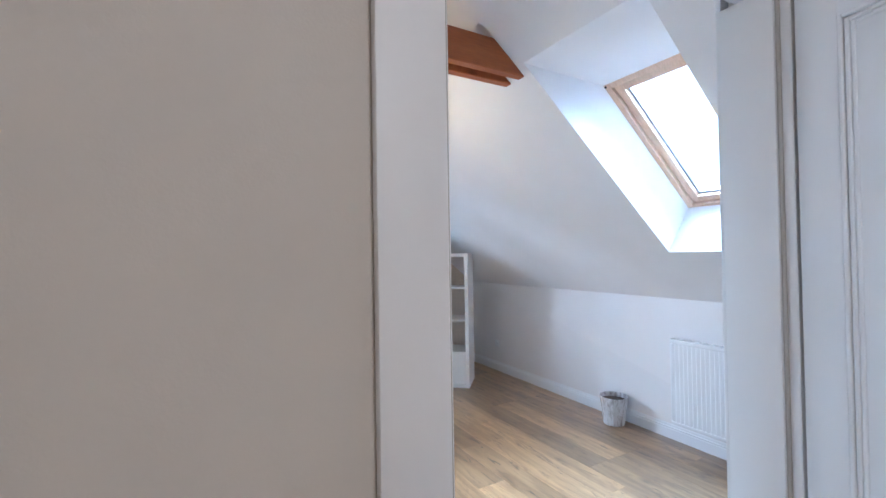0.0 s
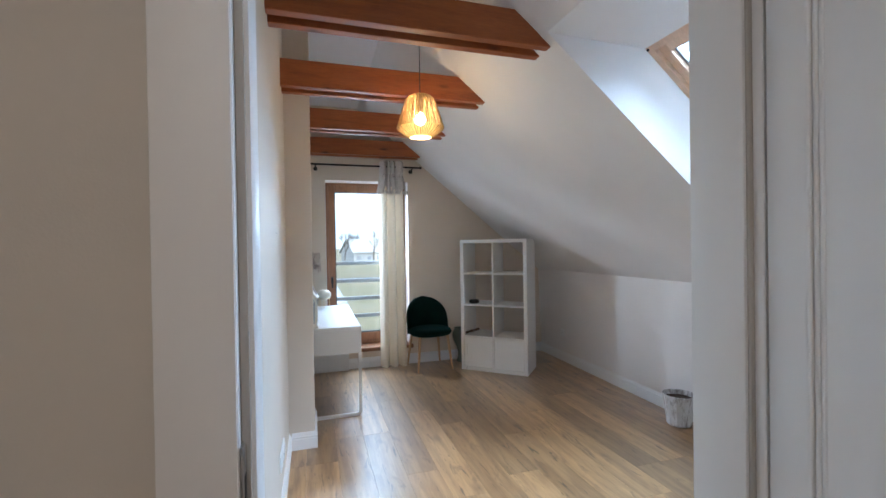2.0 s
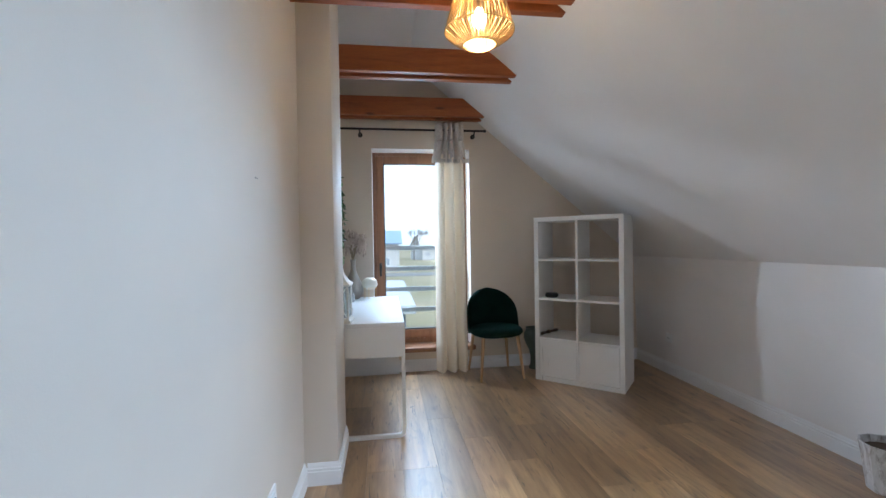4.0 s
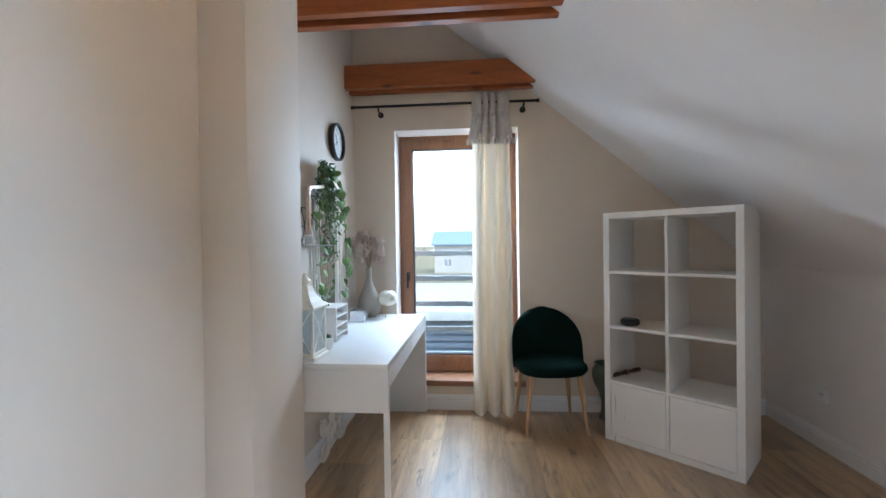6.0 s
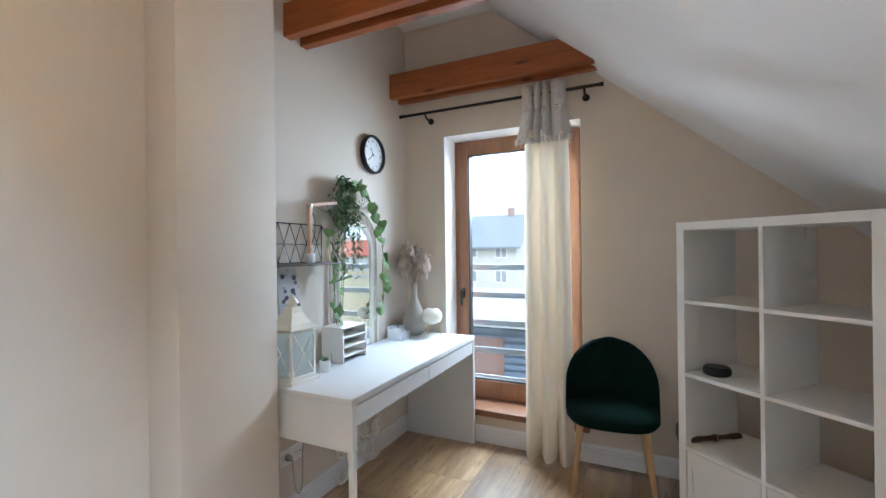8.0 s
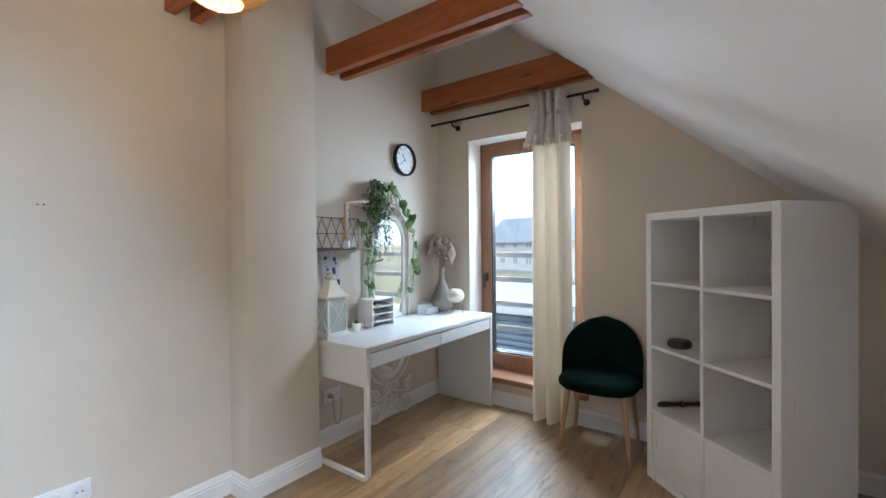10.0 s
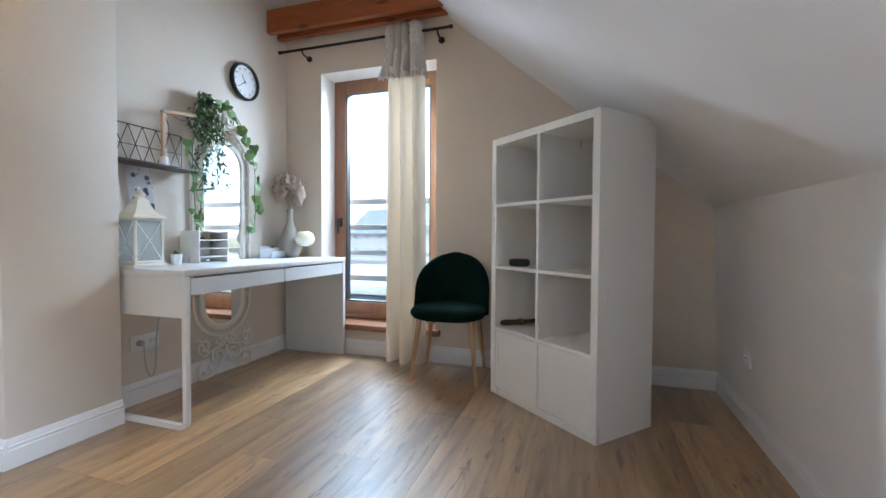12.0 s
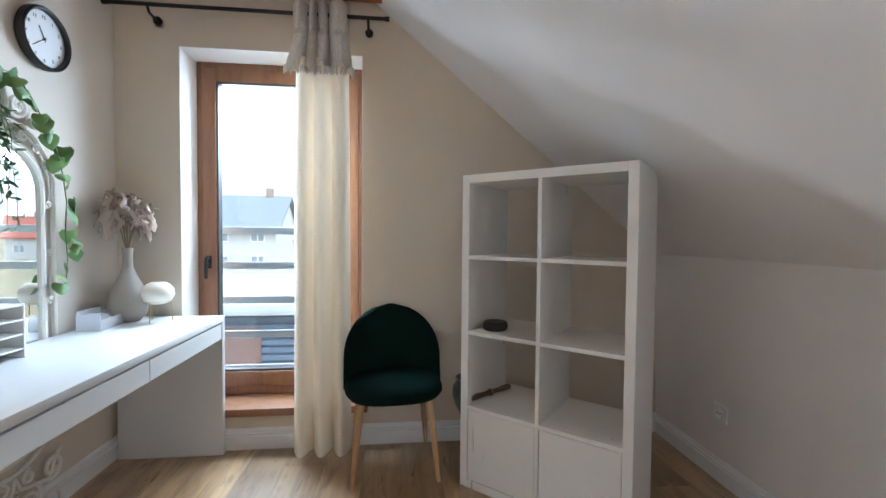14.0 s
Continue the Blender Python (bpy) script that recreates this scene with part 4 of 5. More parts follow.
# ---- the plants over the mirror ----
def leafy(name, dark, light):
    m = mat(name, dark, 0.45)
    n, l = m.node_tree.nodes, m.node_tree.links
    oi, gi = n.new("ShaderNodeObjectInfo"), n.new("ShaderNodeNewGeometry")
    add = n.new("ShaderNodeMath")
    add.operation = "ADD"
    l.new(oi.outputs["Random"], add.inputs[0])
    l.new(gi.outputs["Random Per Island"], add.inputs[1])
    fr = n.new("ShaderNodeMath")
    fr.operation = "FRACT"
    l.new(add.outputs[0], fr.inputs[0])
    base(m, ramp(m, fr.outputs[0], ((0.0, dark), (1.0, light))))
    return m


M_IVY = leafy("ivy_leaf", (0.085, 0.20, 0.055), (0.25, 0.42, 0.15))
M_TRAIL = leafy("trailing_leaf", (0.042, 0.105, 0.038), (0.14, 0.25, 0.10))
M_STEM = mat("green_stem", (0.12, 0.16, 0.06), 0.6)


def leaf_shape(bm, m, w, l, heart=True):
    """One folded leaf, pointing along +y of m."""
    rim = [(0, 0), (0.34, -0.12), (0.52, 0.12), (0.45, 0.45), (0.22, 0.80), (0, 1.0)] if heart else [(0, 0), (0.30, 0.18), (0.42, 0.45), (0.30, 0.75), (0, 1.0)]
    mids = [0.0, 0.5, 1.0]
    c = [bm.verts.new(m @ Vector((0, y * l, -0.10 * w * math.sin(math.pi * y)))) for y in mids]
    for s in (-1, 1):
        v = [bm.verts.new(m @ Vector((s * x * w, y * l, 0.12 * w * (x > 0) - 0.10 * l * max(0, y - 0.5)))) for x, y in rim[1:-1]]
        chain = [c[0], *v, c[2]]
        h = len(chain) // 2
        for i in range(len(chain) - 1):
            try:
                bm.faces.new((c[1], chain[i], chain[i + 1]) if s > 0 else (c[1], chain[i + 1], chain[i]))
            except ValueError:
                pass


def ivy():
    t = thing("ivy_garland", "artificial green ivy garland draped over the mirror", "plant", (0.80, 4.885, 1.74))
    rnd = random.Random(11)
    lf = bmesh.new()
    leaf_shape(lf, Matrix(), 0.058, 0.056)
    data = mesh_of("leaf", lf, M_IVY, 80)
    path = [(0.03, -0.06, 0.03), (0.045, 0.02, 0.03), (0.04, 0.09, -0.03), (0.035, 0.15, -0.10), (0.03, 0.22, -0.20), (0.03, 0.255, -0.31), (0.028, 0.275, -0.42), (0.028, 0.265, -0.55), (0.028, 0.275, -0.66), (0.028, 0.26, -0.80)]
    part("stem", tube(path, 0.0022, 6), M_STEM, t)
    left = [(0.03, -0.10, 0.0), (0.04, -0.20, -0.10), (0.04, -0.25, -0.28), (0.045, -0.255, -0.45), (0.04, -0.24, -0.62), (0.045, -0.23, -0.78), (0.04, -0.25, -0.93)]
    part("stem", tube(left, 0.0022, 6), M_STEM, t)
    for chain, n in ((path, 32), (left, 22)):
        for k in range(n):
            u = (k + rnd.random() * 0.6) / n * (len(chain) - 1)
            i = min(int(u), len(chain) - 2)
            p = Vector(chain[i]).lerp(Vector(chain[i + 1]), u - i)
            ob = new("leaf", data)
            ob.parent = t
            s = rnd.uniform(0.65, 1.2)
            ob.matrix_local = Matrix.Translation(p + Vector((rnd.uniform(0, 0.02), rnd.uniform(-0.035, 0.035), rnd.uniform(-0.02, 0.02)))) @ Euler((rnd.uniform(-2.3, -1.0), rnd.uniform(-0.4, 0.4), math.pi / 2 + rnd.uniform(-1.3, 1.3))).to_matrix().to_4x4() @ Matrix.Diagonal((s, s, s, 1))


ivy()


def trailing_plant():
    t = thing("trailing_plant", "dark green artificial trailing plant hanging over the mirror", "plant", (0.83, 4.735, 1.66))
    rnd = random.Random(5)
    leaves, stems = bmesh.new(), bmesh.new()
    for k in range(34):
        a = rnd.uniform(0, math.tau)
        long_ = k % 7 == 0
        L = rnd.uniform(0.40, 0.76) if long_ else rnd.uniform(0.08, 0.24)
        dy = rnd.uniform(-0.13, -0.06) if long_ else rnd.uniform(-0.11, 0.06)
        if k in (4, 11, 17, 22):
            L, dy = rnd.uniform(0.34, 0.46), rnd.uniform(0.06, 0.15)
        dx = rnd.uniform(-0.01, 0.07)
        pts, n = [], 12
        for i in range(n + 1):
            u = i / n
            pts.append(Vector((dx * math.sin(u * 2.0) + 0.008 * math.sin(9 * u + k), dy * math.sin(min(u * 1.8, 1.57)) + 0.020 * u * math.sin(5 * u + 1.7 * k), 0.10 * math.sin(min(1, u * 2.4) * math.pi) * (1 - u) + 0.04 - L * u * u - 0.04 * u)))
        add_tube(stems, pts, 0.0013, 4)
        m = int(L * 26) + 8 if long_ else int(L * 75) + 6
        for i in range(m):
            u = rnd.random()
            j = min(int(u * n), n - 1)
            p = pts[j].lerp(pts[j + 1], u * n - j)
            r = Euler((rnd.uniform(-2.4, 0.2), rnd.uniform(-0.7, 0.7), rnd.uniform(0, math.tau))).to_matrix().to_4x4()
            s = rnd.uniform(0.7, 1.3)
            leaf_shape(leaves, Matrix.Translation(p + Vector((rnd.uniform(-0.01, 0.015), rnd.gauss(0, 0.016), rnd.gauss(0, 0.012)))) @ r, 0.016 * s, 0.034 * s, False)
    part("foliage", leaves, M_TRAIL, t, smooth=80)["kind"] = "stuff"
    part("stem", stems, M_STEM, t)["kind"] = "stuff"
    part("twig", tube([(0.0, -0.12, -0.485), (0.02, -0.03, -0.470), (0.03, 0.035, -0.455)], [0.004, 0.006, 0.009], 8), M_TRAIL, t)
    part("base", lathe([(0, -0.02), (0.03, -0.015), (0.04, 0.02), (0.03, 0.045), (0, 0.05)], 16), M_STEM, t)


trailing_plant()


# ---- wall shelf with wire back, lamp and card ----
def wire_shelf():
    t = thing("wire_shelf", "black wire wall shelf with a slim dark board", "shelf", (LEFT, 4.14, 1.285))
    L, H, D = 0.47, 0.21, 0.15
    part("board", box((0.002, 0, -0.004), (D, L, 0.004), 0.001), mat("dark_shelf_board", (0.07, 0.055, 0.045), 0.5), t)
    part("wire_frame", tube([(0.006, 0.002, 0.008), (0.006, L, 0.008), (0.006, L, H), (0.006, 0.002, H)], 0.003, 6, True), M_IRON, t)
    for k in range(6):
        y0 = k * L / 6
        part("wire", tube([(0.006, y0, 0.008), (0.006, y0 + L / 6, H)], 0.002, 5), M_IRON, t)
        part("wire", tube([(0.007, y0 + L / 6, 0.008), (0.007, y0, H)], 0.002, 5), M_IRON, t)
    part("wire", tube([(0.006, 0.0, H * 0.5), (0.006, L, H * 0.5)], 0.002, 5), M_IRON, t)
    part("brace", tube([(0.006, L, H), (D - 0.004, L, 0.008)], 0.003, 6), M_IRON, t)


wire_shelf()


def arm_lamp():
    t = thing("swing_arm_lamp", "small wooden swing-arm lamp standing on the wall shelf", "lamp", (0.86, 4.435, 1.291))
    w = M_PINE
    part("base", lathe([(0, 0.0), (0.022, 0.0), (0.022, 0.045), (0.018, 0.05), (0, 0.05)], 18), M_STEEL_W, t)
    part("arm", box((-0.010, -0.011, 0.04), (0.010, 0.011, 0.305), 0.003), w, t)
    a = part("arm", box((-0.010, 0.0, -0.010), (0.010, 0.22, 0.010), 0.003), w, t)
    a.matrix_local = pose(0, -0.008, 0.295, 9, 0, 0)
    for p in ((0, 0, 0.295), (0, 0, 0.07)):
        part("knob", tube([(-0.014, p[1], p[2]), (0.016, p[1], p[2])], 0.008, 12), M_CHROME, t)
    part("cord", tube([(0.012, 0.0, 0.10), (0.016, 0.018, 0.16), (0.016, 0.02, 0.22), (0.014, 0.004, 0.26)], 0.002, 6), M_BLACK, t)
    part("cord", tube([(0.012, 0.05, 0.285), (0.016, 0.10, 0.272), (0.016, 0.15, 0.285), (0.012, 0.19, 0.312)], 0.002, 6), M_BLACK, t)


arm_lamp()


def card():
    t = thing("paper_card", "white patterned card hanging under the wall shelf", "card", (LEFT + 0.012, 4.345, 1.275))
    m = mat("printed_card", (0.84, 0.84, 0.87), 0.7)
    v = coords(m, (1, 1, 1))
    vo = m.node_tree.nodes.new("ShaderNodeTexVoronoi")
    vo.inputs["Scale"].default_value = 24
    m.node_tree.links.new(v, vo.inputs["Vector"])
    base(m, ramp(m, vo.outputs["Distance"], ((0.24, (0.10, 0.09, 0.14)), (0.34, (0.45, 0.43, 0.55)), (0.40, (0.84, 0.84, 0.87)))))
    bm = bmesh.new()
    n = 12
    rows_ = []
    for k in range(n + 1):
        u = k / n
        x = 0.010 * math.sin(u * 4.0)
        rows_.append([bm.verts.new((x + 0.006 * s, s * 0.065 + 0.045 * (u - 0.3), -0.29 * u)) for s in (-1, -0.4, 0.3, 1)])
    for a, b in zip(rows_, rows_[1:]):
        for i in range(3):
            bm.faces.new((a[i], a[i + 1], b[i + 1], b[i]))
    bmesh.ops.solidify(bm, geom=list(bm.faces), thickness=0.0008)
    part("sheet", bm, m, t)


card()


# ---- on the desk ----
TABLE = 0.748
M_CREAM = paint("cream_paint", (0.76, 0.70, 0.58), 0.5, 0.05, 0.1)


def lantern():
    t = thing("lantern", "cream metal candle lantern with glass sides on the desk", "lantern", (0.905, 4.262, TABLE), -4)
    h = 0.073
    pale = paint("pale_lantern_paint", (0.80, 0.78, 0.72), 0.45, 0.05, 0.1)
    part("base", boxes(((-h - 0.012, -h - 0.012, 0), (h + 0.012, h + 0.012, 0.018)), ((-h, -h, 0.018), (h, h, 0.034)), bevel=0.003), pale, t)
    for sx in (-1, 1):
        for sy in (-1, 1):
            part("post", box((sx * h - 0.006 * (1 + sx), sy * h - 0.006 * (1 + sy), 0.034), (sx * h + 0.006 * (1 - sx), sy * h + 0.006 * (1 - sy), 0.235), 0.001, 1), pale, t)
    part("rim", box((-h - 0.008, -h - 0.008, 0.235), (h + 0.008, h + 0.008, 0.247), 0.002), pale, t)
    bm = bmesh.new()
    prof = [(h + 0.014, 0.247), (h + 0.008, 0.252), (h - 0.012, 0.268), (h - 0.028, 0.292), (h - 0.040, 0.318), (h - 0.046, 0.345)]
    rings = [[bm.verts.new((sx * r, sy * r, z)) for sx, sy in ((-1, -1), (1, -1), (1, 1), (-1, 1))] for r, z in prof]
    for a, b in zip(rings, rings[1:]):
        for k in range(4):
            bm.faces.new((a[k], a[(k + 1) % 4], b[(k + 1) % 4], b[k]))
    bm.faces.new(rings[0][::-1])
    bm.faces.new(rings[-1])
    part("roof", bm, M_CREAM, t, smooth=None)
    part("chimney", lathe([(0.021, 0.345), (0.021, 0.358), (0.030, 0.362), (0.027, 0.372), (0.012, 0.385), (0.007, 0.402), (0, 0.406)], 20), M_CREAM, t)
    g = sheer("lantern_glass", (0.72, 0.78, 0.78), 0.62, 0.3)
    for k in range(4):
        p = part("pane", box((-h + 0.010, -h + 0.004, 0.034), (h - 0.010, -h + 0.006, 0.235)), g, t)
        p.matrix_local = pose(0, 0, 0, 0, 0, 90 * k)
        c = part("cross_bar", add_tube(tube([(-h + 0.010, -h + 0.002, 0.036), (h - 0.010, -h + 0.002, 0.233)], 0.0025, 6), [(h - 0.010, -h + 0.0025, 0.036), (-h + 0.010, -h + 0.0025, 0.233)], 0.0025, 6), pale, t)
        c.matrix_local = pose(0, 0, 0, 0, 0, 90 * k)
    part("filling", lathe([(0, 0.036), (0.045, 0.036), (0.048, 0.05), (0.03, 0.062), (0, 0.058)], 18), mat("white_gravel", (0.62, 0.62, 0.60), 0.8), t)


lantern()


def letter_tray():
    t = thing("letter_tray", "white letter tray with three open slots on the desk", "tray", (0.805, 4.575, TABLE))
    W, L, H = 0.145, 0.215, 0.19
    for y in (0.0, L - 0.009):
        part("side", box((0, y, 0.0), (W, y + 0.009, H), 0.001, 1), M_LACQ, t)
    part("back", box((0.0, 0.009, 0.01), (0.006, L - 0.009, H)), M_LACQ, t)
    for k in range(4):
        z = 0.030 + k * (H - 0.038) / 3
        part("slot_board", box((0.006, 0.009, z), (W - 0.002, L - 0.009, z + 0.006)), M_LACQ, t)


letter_tray()


def small_plant():
    t = thing("potted_plant", "tiny green plant in a white pot on the desk", "plant", (0.955, 4.425, TABLE))
    part("pot", lathe([(0, 0), (0.022, 0), (0.029, 0.060), (0.026, 0.060), (0.025, 0.050), (0, 0.050)], 24), M_STEEL_W, t)
    rnd = random.Random(3)
    bm = bmesh.new()
    for k in range(46):
        r = Euler((rnd.uniform(0.3, 1.4), 0, rnd.uniform(0, math.tau))).to_matrix().to_4x4()
        leaf_shape(bm, Matrix.Translation((0, 0, 0.049)) @ r, 0.010, rnd.uniform(0.022, 0.036), False)
    part("foliage", bm, M_TRAIL, t)


small_plant()


def acrylic_box():
    t = thing("desk_organiser", "clear acrylic organiser tray on the desk", "organiser", (0.885, 5.27, TABLE), 4)
    g = sheer("frosted_acrylic", (0.85, 0.87, 0.90), 0.62, 0.3)
    for a, b in (((-0.05, -0.085, 0), (0.05, 0.085, 0.004)), ((-0.05, -0.085, 0.004), (-0.046, 0.085, 0.088)), ((0.046, -0.085, 0.004), (0.05, 0.085, 0.05)), ((-0.046, -0.085, 0.004), (0.046, -0.081, 0.074)), ((-0.046, 0.081, 0.004), (0.046, 0.085, 0.074)), ((-0.046, -0.02, 0.004), (0.046, -0.016, 0.07))):
        part("wall", box(a, b, 0.0008, 1), g, t)
    part("cotton_pads", box((-0.036, -0.012, 0.006), (0.036, 0.066, 0.040), 0.006), mat("white_pads", (0.80, 0.80, 0.80), 0.9), t)


acrylic_box()


def vase():
    t = thing("vase", "pale bottle vase holding dried beige flowers", "vase", (0.915, 5.425, TABLE))
    m = paint("matt_stoneware", (0.35, 0.32, 0.28), 0.7, 0.08, 0.25)
    part("body", lathe([(0, 0.0), (0.050, 0.0), (0.078, 0.035), (0.088, 0.085), (0.080, 0.135), (0.058, 0.185), (0.036, 0.235), (0.023, 0.27), (0.021, 0.33), (0.026, 0.366), (0.022, 0.366), (0.018, 0.33), (0.0, 0.32)], 40), m, t, smooth=60)
    rnd = random.Random(8)
    f = cloth("dried_petal", (0.60, 0.49, 0.42), 0.15)
    stems = bmesh.new()
    for k in range(15):
        a, r = rnd.uniform(0, math.tau), rnd.uniform(0.01, 0.085)
        top = Vector((r * math.cos(a), r * math.sin(a), rnd.uniform(0.535, 0.610) - 0.5 * r))
        add_tube(stems, [(0, 0, 0.33), top * 0.5 + Vector((0, 0, 0.2)), top], 0.0018, 5)
        bm = bmesh.new()
        # limp crinkled petals falling outwards from the head
        for j in range(15):
            b = a + rnd.gauss(0, 1.1)
            reach, fall, w = rnd.uniform(0.03, 0.065), rnd.choice((rnd.uniform(0.0, 0.04), rnd.uniform(0.04, 0.12))), rnd.uniform(0.007, 0.013)
            side = Vector((-math.sin(b), math.cos(b), 0))
            lean = Vector((math.cos(b), math.sin(b), 0))
            shift = Vector((rnd.gauss(0, 0.010), rnd.gauss(0, 0.010), rnd.gauss(0, 0.012)))
            prev = None
            for i in range(8):
                u = i / 7
                p = top + shift + lean * (reach * math.sin(u * 1.7)) + Vector((0, 0, 0.035 * math.sin(min(1, u * 2.2) * 3.14) - fall * u * u)) + side * (0.011 * math.sin(11 * u + j))
                ww = w * (0.55 + 0.6 * math.sin(u * 2.9))
                nrm = lean * (0.005 * math.sin(5 * u + j))
                row_ = [bm.verts.new(p - side * ww + nrm), bm.verts.new(p + lean * 0.004), bm.verts.new(p + side * ww - nrm)]
                if prev:
                    for q in range(2):
                        bm.faces.new((prev[q], prev[q + 1], row_[q + 1], row_[q]))
                prev = row_
        part("flower", bm, f, t, "limp dried taupe flower head", smooth=80)
    part("stem", stems, mat("dry_stem", (0.30, 0.23, 0.14), 0.8), t)


vase()


def candle_holder():
    t = thing("candle_holder", "cream globe candle holder on thin gold legs", "candle holder", (1.065, 5.405, TABLE))
    part("globe", lathe([(0, 0.086), (0.035, 0.090), (0.060, 0.106), (0.072, 0.132), (0.068, 0.162), (0.050, 0.186), (0.030, 0.196), (0.027, 0.192), (0.045, 0.180), (0.055, 0.15), (0.0, 0.12)], 36), paint("cream_ceramic", (0.78, 0.73, 0.62), 0.4, 0.04, 0.05), t, smooth=60)
    gold = mat("brushed_gold", (0.72, 0.52, 0.25), 0.35, 0.9)
    part("ring", tube([(0.056 * math.cos(k * math.tau / 28), 0.056 * math.sin(k * math.tau / 28), 0.103) for k in range(28)], 0.0025, 6, True), gold, t)
    for k in range(3):
        a = k * math.tau / 3 + 0.4
        part("leg", tube([(0.058 * math.cos(a), 0.058 * math.sin(a), 0.112), (0.060 * math.cos(a), 0.060 * math.sin(a), 0.0)], 0.0025, 6), gold, t)


candle_holder()


# ---- on the shelving unit and the floor ----
def speaker():
    t = thing("smart_speaker", "low round black speaker on the white shelf", "speaker", (2.715, 5.125, 0.7441))
    part("body", lathe([(0, 0), (0.050, 0), (0.057, 0.006), (0.057, 0.032), (0.050, 0.040), (0, 0.040)], 36), M_BLACK, t)
    part("band", lathe([(0.0572, 0.010), (0.0585, 0.014), (0.0585, 0.026), (0.0572, 0.030)], 36), mat("charcoal_mesh", (0.03, 0.03, 0.032), 0.8), t)


speaker()


def flute():
    t = thing("wooden_pipe", "dark carved wooden pipe lying on the white shelf", "pipe", (2.60, 5.14, 0.4085), 33)
    prof = [(0.011, 0.0), (0.015, 0.004), (0.015, 0.055), (0.012, 0.065), (0.012, 0.12), (0.016, 0.128), (0.016, 0.15), (0.011, 0.158), (0.011, 0.215), (0.014, 0.222), (0.014, 0.275), (0.0, 0.278)]
    ob = part("tube", lathe([(0, 0)] + prof, 20), wood("dark_carved_wood", (0.02, 0.012, 0.008), (0.06, 0.032, 0.018), (0.12, 0.065, 0.035), (1, 1, 0.3), 4, 0.45), t)
    ob.matrix_local = pose(0, 0, 0, 0, 90, 0)
    r = part("ring", tube([(0.0168 * math.cos(k * math.tau / 20), 0.0168 * math.sin(k * math.tau / 20), 0.139) for k in range(20)], 0.0025, 6, True), mat("bone_ring", (0.45, 0.30, 0.17), 0.5), t)
    r.matrix_local = pose(0, 0, 0, 0, 90, 0)


flute()


def floor_vase():
    t = thing("floor_vase", "dark grey-green glazed floor vase behind the shelving", "vase", (2.655, 5.46, 0))
    m = paint("green_glaze", (0.10, 0.13, 0.115), 0.3, 0.25, 0.1)
    part("body", lathe([(0, 0), (0.050, 0), (0.052, 0.01), (0.034, 0.05), (0.032, 0.12), (0.050, 0.19), (0.080, 0.25), (0.098, 0.31), (0.094, 0.355), (0.075, 0.38), (0.070, 0.395), (0.080, 0.405), (0.074, 0.405), (0.066, 0.39), (0.0, 0.30)], 36), m, t, smooth=60)


floor_vase()


def planter():
    t = thing("planter", "white birch-bark patterned planter with dry soil", "planter", (3.642, 3.165, 0))
    m = mat("birch_print", (0.68, 0.67, 0.66), 0.55)
    v = coords(m, (1, 1, 0.35))
    a = noise_tex(m, v, 26, 5, 0.65, 0.8)
    b = noise_tex(m, v, 90, 3)
    c = ramp(m, a, ((0.33, (0.16, 0.13, 0.11)), (0.43, (0.46, 0.43, 0.42)), (0.52, (0.70, 0.69, 0.69))))
    base(m, mix(m, 0.2, c, ramp(m, b, ((0.3, (0.35, 0.32, 0.3)), (0.7, (0.78, 0.78, 0.78))))))
    bm = bmesh.new()
    n = 10
    prof = [(0.0, 0.0), (0.082, 0.0), (0.088, 0.008), (0.116, 0.222), (0.120, 0.235), (0.112, 0.235), (0.106, 0.200)]
    add_lathe(bm, prof, n)
    part("pot", bm, m, t, smooth=20)
    soil = mat("dry_soil", (0.09, 0.062, 0.042), 0.95)
    bump(soil, noise_tex(soil, coords(soil), 60, 4), 0.8, 0.01)
    part("soil", lathe([(0, 0.206), (0.05, 0.203), (0.1065, 0.198)], 24), soil, t)


planter()


def screws():
    for dy in (-0.009, 0.009):
        t = thing("screw_hole", "small dark screw hole in the beige wall", "screw hole", (LEFT, 2.955 + dy, 1.487), 90, "screw holes")
        part("plug", lathe([(0, 0.0008), (0.0025, 0.001), (0.0033, 0.0)], 10), M_BLACK, t).matrix_local = pose(0, 0, 0, 90, 0, 0)


screws()


# ---- outside ----
def ground_mat():
    m = mat("winter_grass", (0.13, 0.14, 0.06), 0.95)
    v = coords(m)
    a = noise_tex(m, v, 0.05, 4)
    b = noise_tex(m, v, 1.5, 4)
    c = ramp(m, a, ((0.38, (0.25, 0.19, 0.11)), (0.5, (0.20, 0.18, 0.10)), (0.62, (0.31, 0.25, 0.16))))
    base(m, mix(m, 0.35, c, ramp(m, b, ((0.3, (0.13, 0.12, 0.06)), (0.7, (0.29, 0.25, 0.15))))))
    return m


GROUND = -3.2
structure("ground", box((-900, -900, GROUND - 0.5), (900, 1500, GROUND)), ground_mat(), "winter grass and bare fields")


def rail():
    t = thing("balcony_railing", "pale metal railing of flat horizontal bars", "railing", (0, 5.97, 0))
    m = mat("galvanised_paint", (0.62, 0.66, 0.68), 0.4, 0.2)
    for z in (1.185, 0.965, 0.745, 0.525, 0.305):
        part("bar", box((0.55, -0.006, z), (2.60, 0.012, z + 0.046), 0.002, 1), m, t)
    for x in (0.60, 2.54):
        part("post", box((x - 0.02, 0.013, -0.6), (x + 0.02, 0.053, 1.24), 0.002, 1), m, t)
    part("bracket", box((0.55, -0.09, 0.06), (0.63, 0.013, 0.12)), m, t)
    part("bracket", box((2.51, -0.09, 0.06), (2.59, 0.013, 0.12)), m, t)


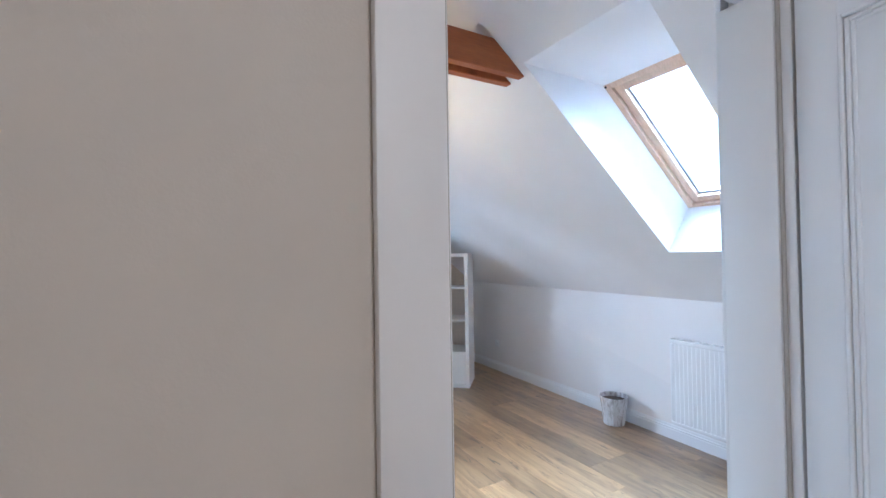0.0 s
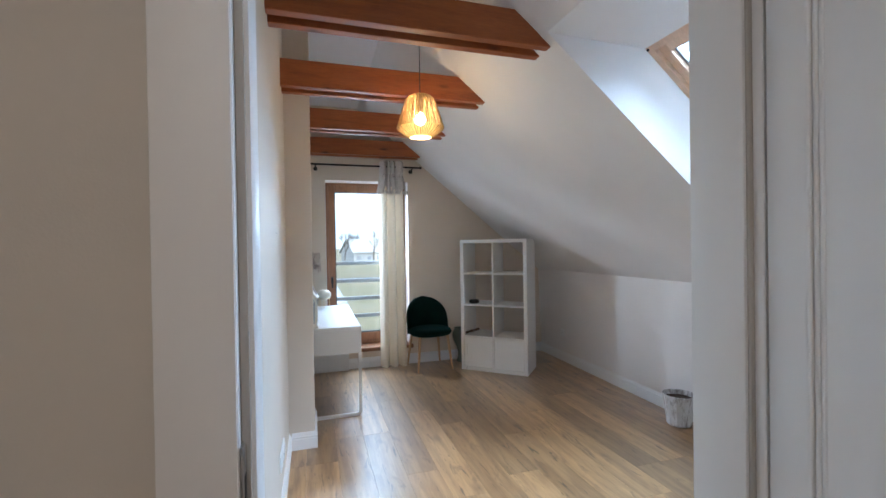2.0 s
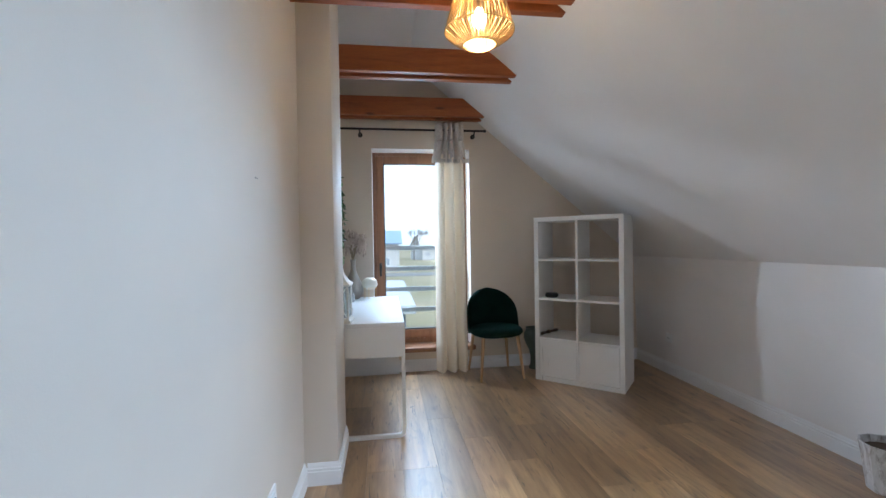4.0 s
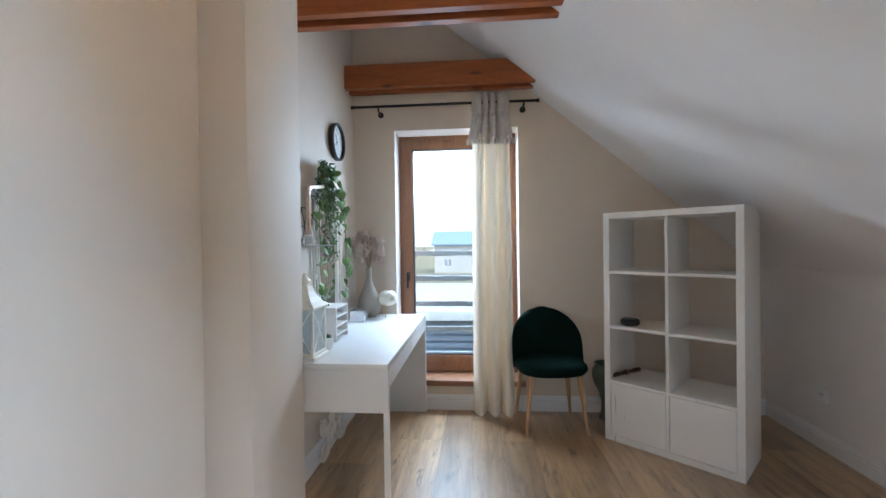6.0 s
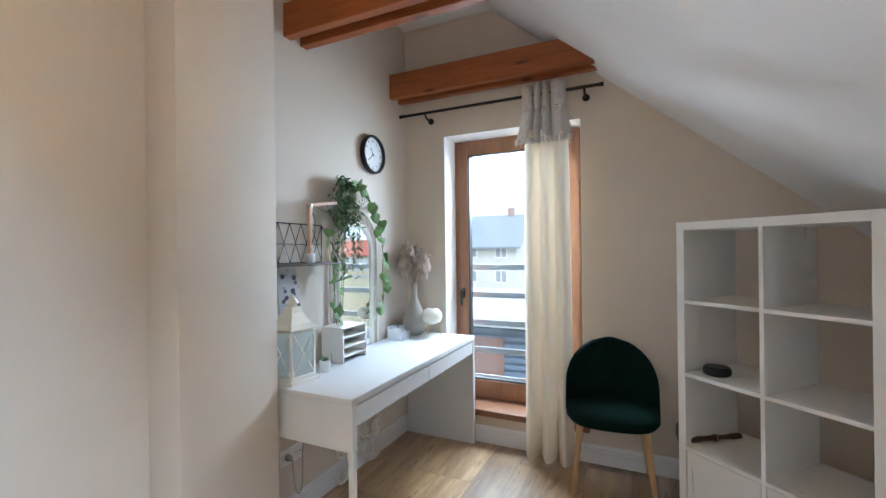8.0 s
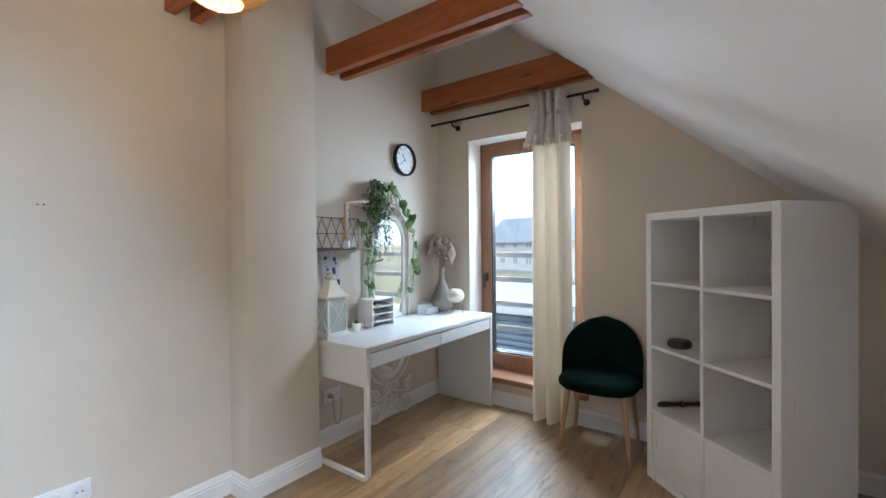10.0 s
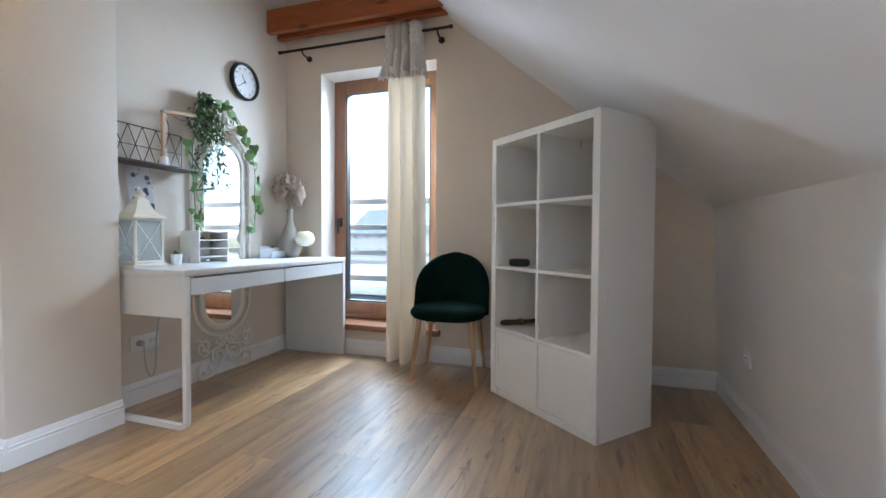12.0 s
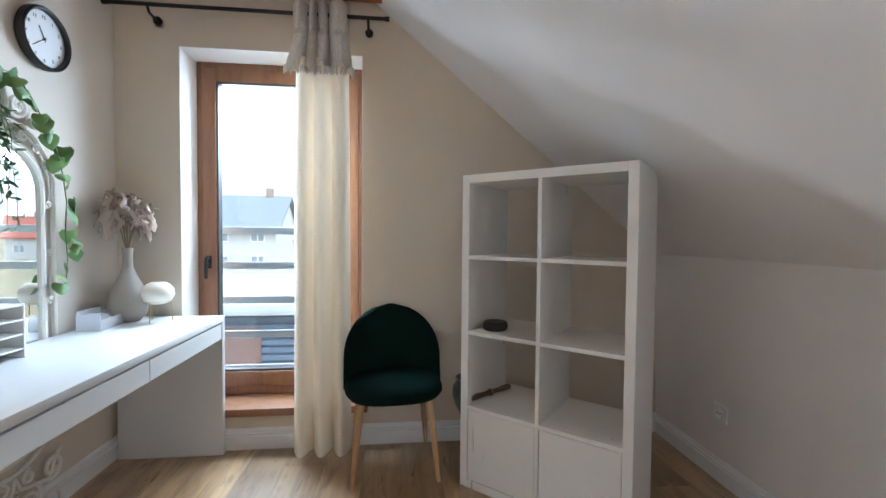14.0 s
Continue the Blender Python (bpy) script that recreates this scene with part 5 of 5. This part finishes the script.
rail()
M_RENDER = paint("pale_render", (0.50, 0.49, 0.47), 0.85)
# distance haze is put into these colours: dark slate and panes are lightened
M_HAZY_SLATE = mat("hazy_slate_roof", (0.21, 0.235, 0.27), 0.7)
M_REDROOF = mat("red_tile_roof", (0.33, 0.09, 0.06), 0.7)
M_HAZY_PANE = mat("hazy_dark_pane", (0.26, 0.28, 0.31), 0.25)


def house(x, y, w, d, eave, ridge, turn, roof, label, chimney=True):
    t = thing("house", label, "house", (x, y, GROUND), turn)
    part("wall", prism([(-d / 2, 0), (d / 2, 0), (d / 2, eave), (0, ridge - 0.15), (-d / 2, eave)], "x", -w / 2, w / 2), M_RENDER, t, smooth=None)
    bm = bmesh.new()
    for s in (-1, 1):
        o = 0.5
        dz = (ridge - eave) / (d / 2)
        add_prism(bm, [(s * (d / 2 + o), eave - dz * o), (0, ridge), (0, ridge + 0.22), (s * (d / 2 + o), eave - dz * o + 0.22)], "x", -w / 2 - o, w / 2 + o)
    r = part("roof", bm, roof, t, smooth=None)
    if chimney:
        part("chimney", box((w * 0.18, -0.35, ridge - 0.9), (w * 0.18 + 0.7, 0.35, ridge + 1.0), 0.03), mat("chimney_brick", (0.30, 0.22, 0.19), 0.8), r)
    n = max(2, int(w // 3))
    for k in range(n):
        cx = -w / 2 + w * (k + 0.5) / n
        for z in ((1.0, 2.3), (3.6, 4.7)):
            if z[1] < eave:
                win = part("window", box((cx - 0.65, -d / 2 - 0.03, z[0]), (cx + 0.65, -d / 2 + 0.05, z[1])), M_STEEL_W, t)
                for q in (-1, 1):
                    part("pane", box((cx + q * 0.31 - 0.26, -d / 2 - 0.04, z[0] + 0.07), (cx + q * 0.31 + 0.26, -d / 2 - 0.02, z[1] - 0.07)), M_HAZY_PANE, win)
    return t


house(-12.6, 50, 6.6, 9, 4.9, 8.2, 0, M_HAZY_SLATE, "white rendered house with a dark slate roof, lightened by painted-in haze")
house(14.0, 120, 9, 8, 3.4, 6.6, 20, M_RENDER, "pale distant bungalow with a light roof", False)
house(-0.8, 74, 8.5, 9, 4.6, 6.5, 0, mat("blue_sheet_roof", (0.22, 0.30, 0.40), 0.6), "low blue-roofed building across the field", False)
house(-28, 70, 12, 9, 4.8, 8.6, -20, M_HAZY_SLATE, "white house with a blue-grey roof, paled by painted-in haze, among bare trees")
house(58, 84, 12, 9, 3.6, 6.8, -35, M_REDROOF, "low house with a red tiled roof")


def shed():
    t = thing("shed", "dark blue slatted shed with a pale flat roof", "shed", (-3.2, 18.5, GROUND))
    m = mat("blue_grey_cladding", (0.07, 0.095, 0.14), 0.6)
    part("wall", box((-5.0, -4.0, 0), (5.0, 4.0, 2.35)), m, t)
    part("roof", box((-5.3, -4.4, 2.35), (5.3, 4.4, 2.62), 0.02), mat("pale_roof_felt", (0.42, 0.45, 0.47), 0.8), t)
    for k in range(11):
        part("slat", box((-5.0, -4.04, 0.12 + k * 0.20), (5.0, -4.0, 0.12 + k * 0.20 + 0.13)), mat("slat_blue", (0.12, 0.16, 0.22), 0.6) if "slat_blue" not in bpy.data.materials else bpy.data.materials["slat_blue"], t)
    part("door", box((1.0, -4.07, 0), (2.0, -4.04, 2.0)), mat("rust_door", (0.20, 0.12, 0.10), 0.7), t)


shed()
structure("road", box((-200, 60, GROUND), (200, 66, GROUND + 0.03)), mat("road_asphalt", (0.16, 0.16, 0.165), 0.9), "grey country road")


def tree(x, y, h, seed):
    t = thing("tree", "bare leafless winter tree", "tree", (x, y, GROUND), 0, "bare trees beyond the houses")
    rnd = random.Random(seed)
    bm, tw = bmesh.new(), bmesh.new()

    def limb(p, d, ln, r, depth):
        q = p + d * ln
        add_tube(bm if depth < 2 else tw, [p, p.lerp(q, 0.5) + Vector((rnd.uniform(-0.1, 0.1) * ln, rnd.uniform(-0.1, 0.1) * ln, 0)), q], [r, r * 0.85, r * 0.65], 5)
        if depth < 5:
            for _ in range(3 if depth < 4 else 2):
                e = (d + Vector((rnd.uniform(-0.7, 0.7), rnd.uniform(-0.7, 0.7), rnd.uniform(-0.1, 0.5)))).normalized()
                limb(q if rnd.random() < 0.6 else p.lerp(q, 0.7), e, ln * rnd.uniform(0.55, 0.75), r * 0.6, depth + 1)
    limb(Vector((0, 0, 0)), Vector((0, 0, 1)), h * 0.3, h * 0.022, 0)
    m = bpy.data.materials.get("bare_bark") or mat("bare_bark", (0.14, 0.12, 0.10), 0.9)
    part("trunk", bm, m, t)
    part("crown", tw, m, t)


for i, (x, y, h) in enumerate(((-21, 39, 9), (-24, 44, 8), (-30, 48, 10), (-4.5, 40, 6.5), (9, 115, 11), (16, 112, 12), (21, 118, 10), (12.5, 125, 13))):
    tree(x, y, h, i)


# ---- floor planks ----
def plank_mesh(w, l, name):
    bm = bmesh.new()
    g = 0.0003
    add_box(bm, (g, g, -0.012), (w - g, l - g, 0.0))
    top = [e for e in bm.edges if all(v.co.z > -0.001 for v in e.verts)]
    bmesh.ops.bevel(bm, geom=top, offset=0.0004, segments=1, affect="EDGES")
    return mesh_of(name, bm, M_FLOOR)


def lay_floor():
    rnd = random.Random(21)
    W, L = 0.198, 1.29
    cache = {}
    x = 0.893 - 8 * W
    while x < KNEE + 0.06:
        w = min(W, KNEE + 0.07 - x)
        inside = x + W > LEFT - 0.05
        start = -1.4 if x < 2.70 else HALL - 0.02
        y0, y1 = (start, GABLE + 0.03) if inside else (start, HALL)
        y = y0 - rnd.choice((0.0, 0.33, 0.64, 0.97))
        if abs(x - 2.081) < 0.06:
            y = 4.21 - 5 * L
        while y < y1:
            a, b = max(y, y0), min(y + L, y1)
            if b - a > 0.03:
                key = (round(w, 3), round(b - a, 2))
                if key not in cache:
                    cache[key] = plank_mesh(w, b - a, "plank")
                ob = new("plank", cache[key])
                ob.location = (x, a, 0)
                ob.parent = floor
            y += L
        x += W


lay_floor()
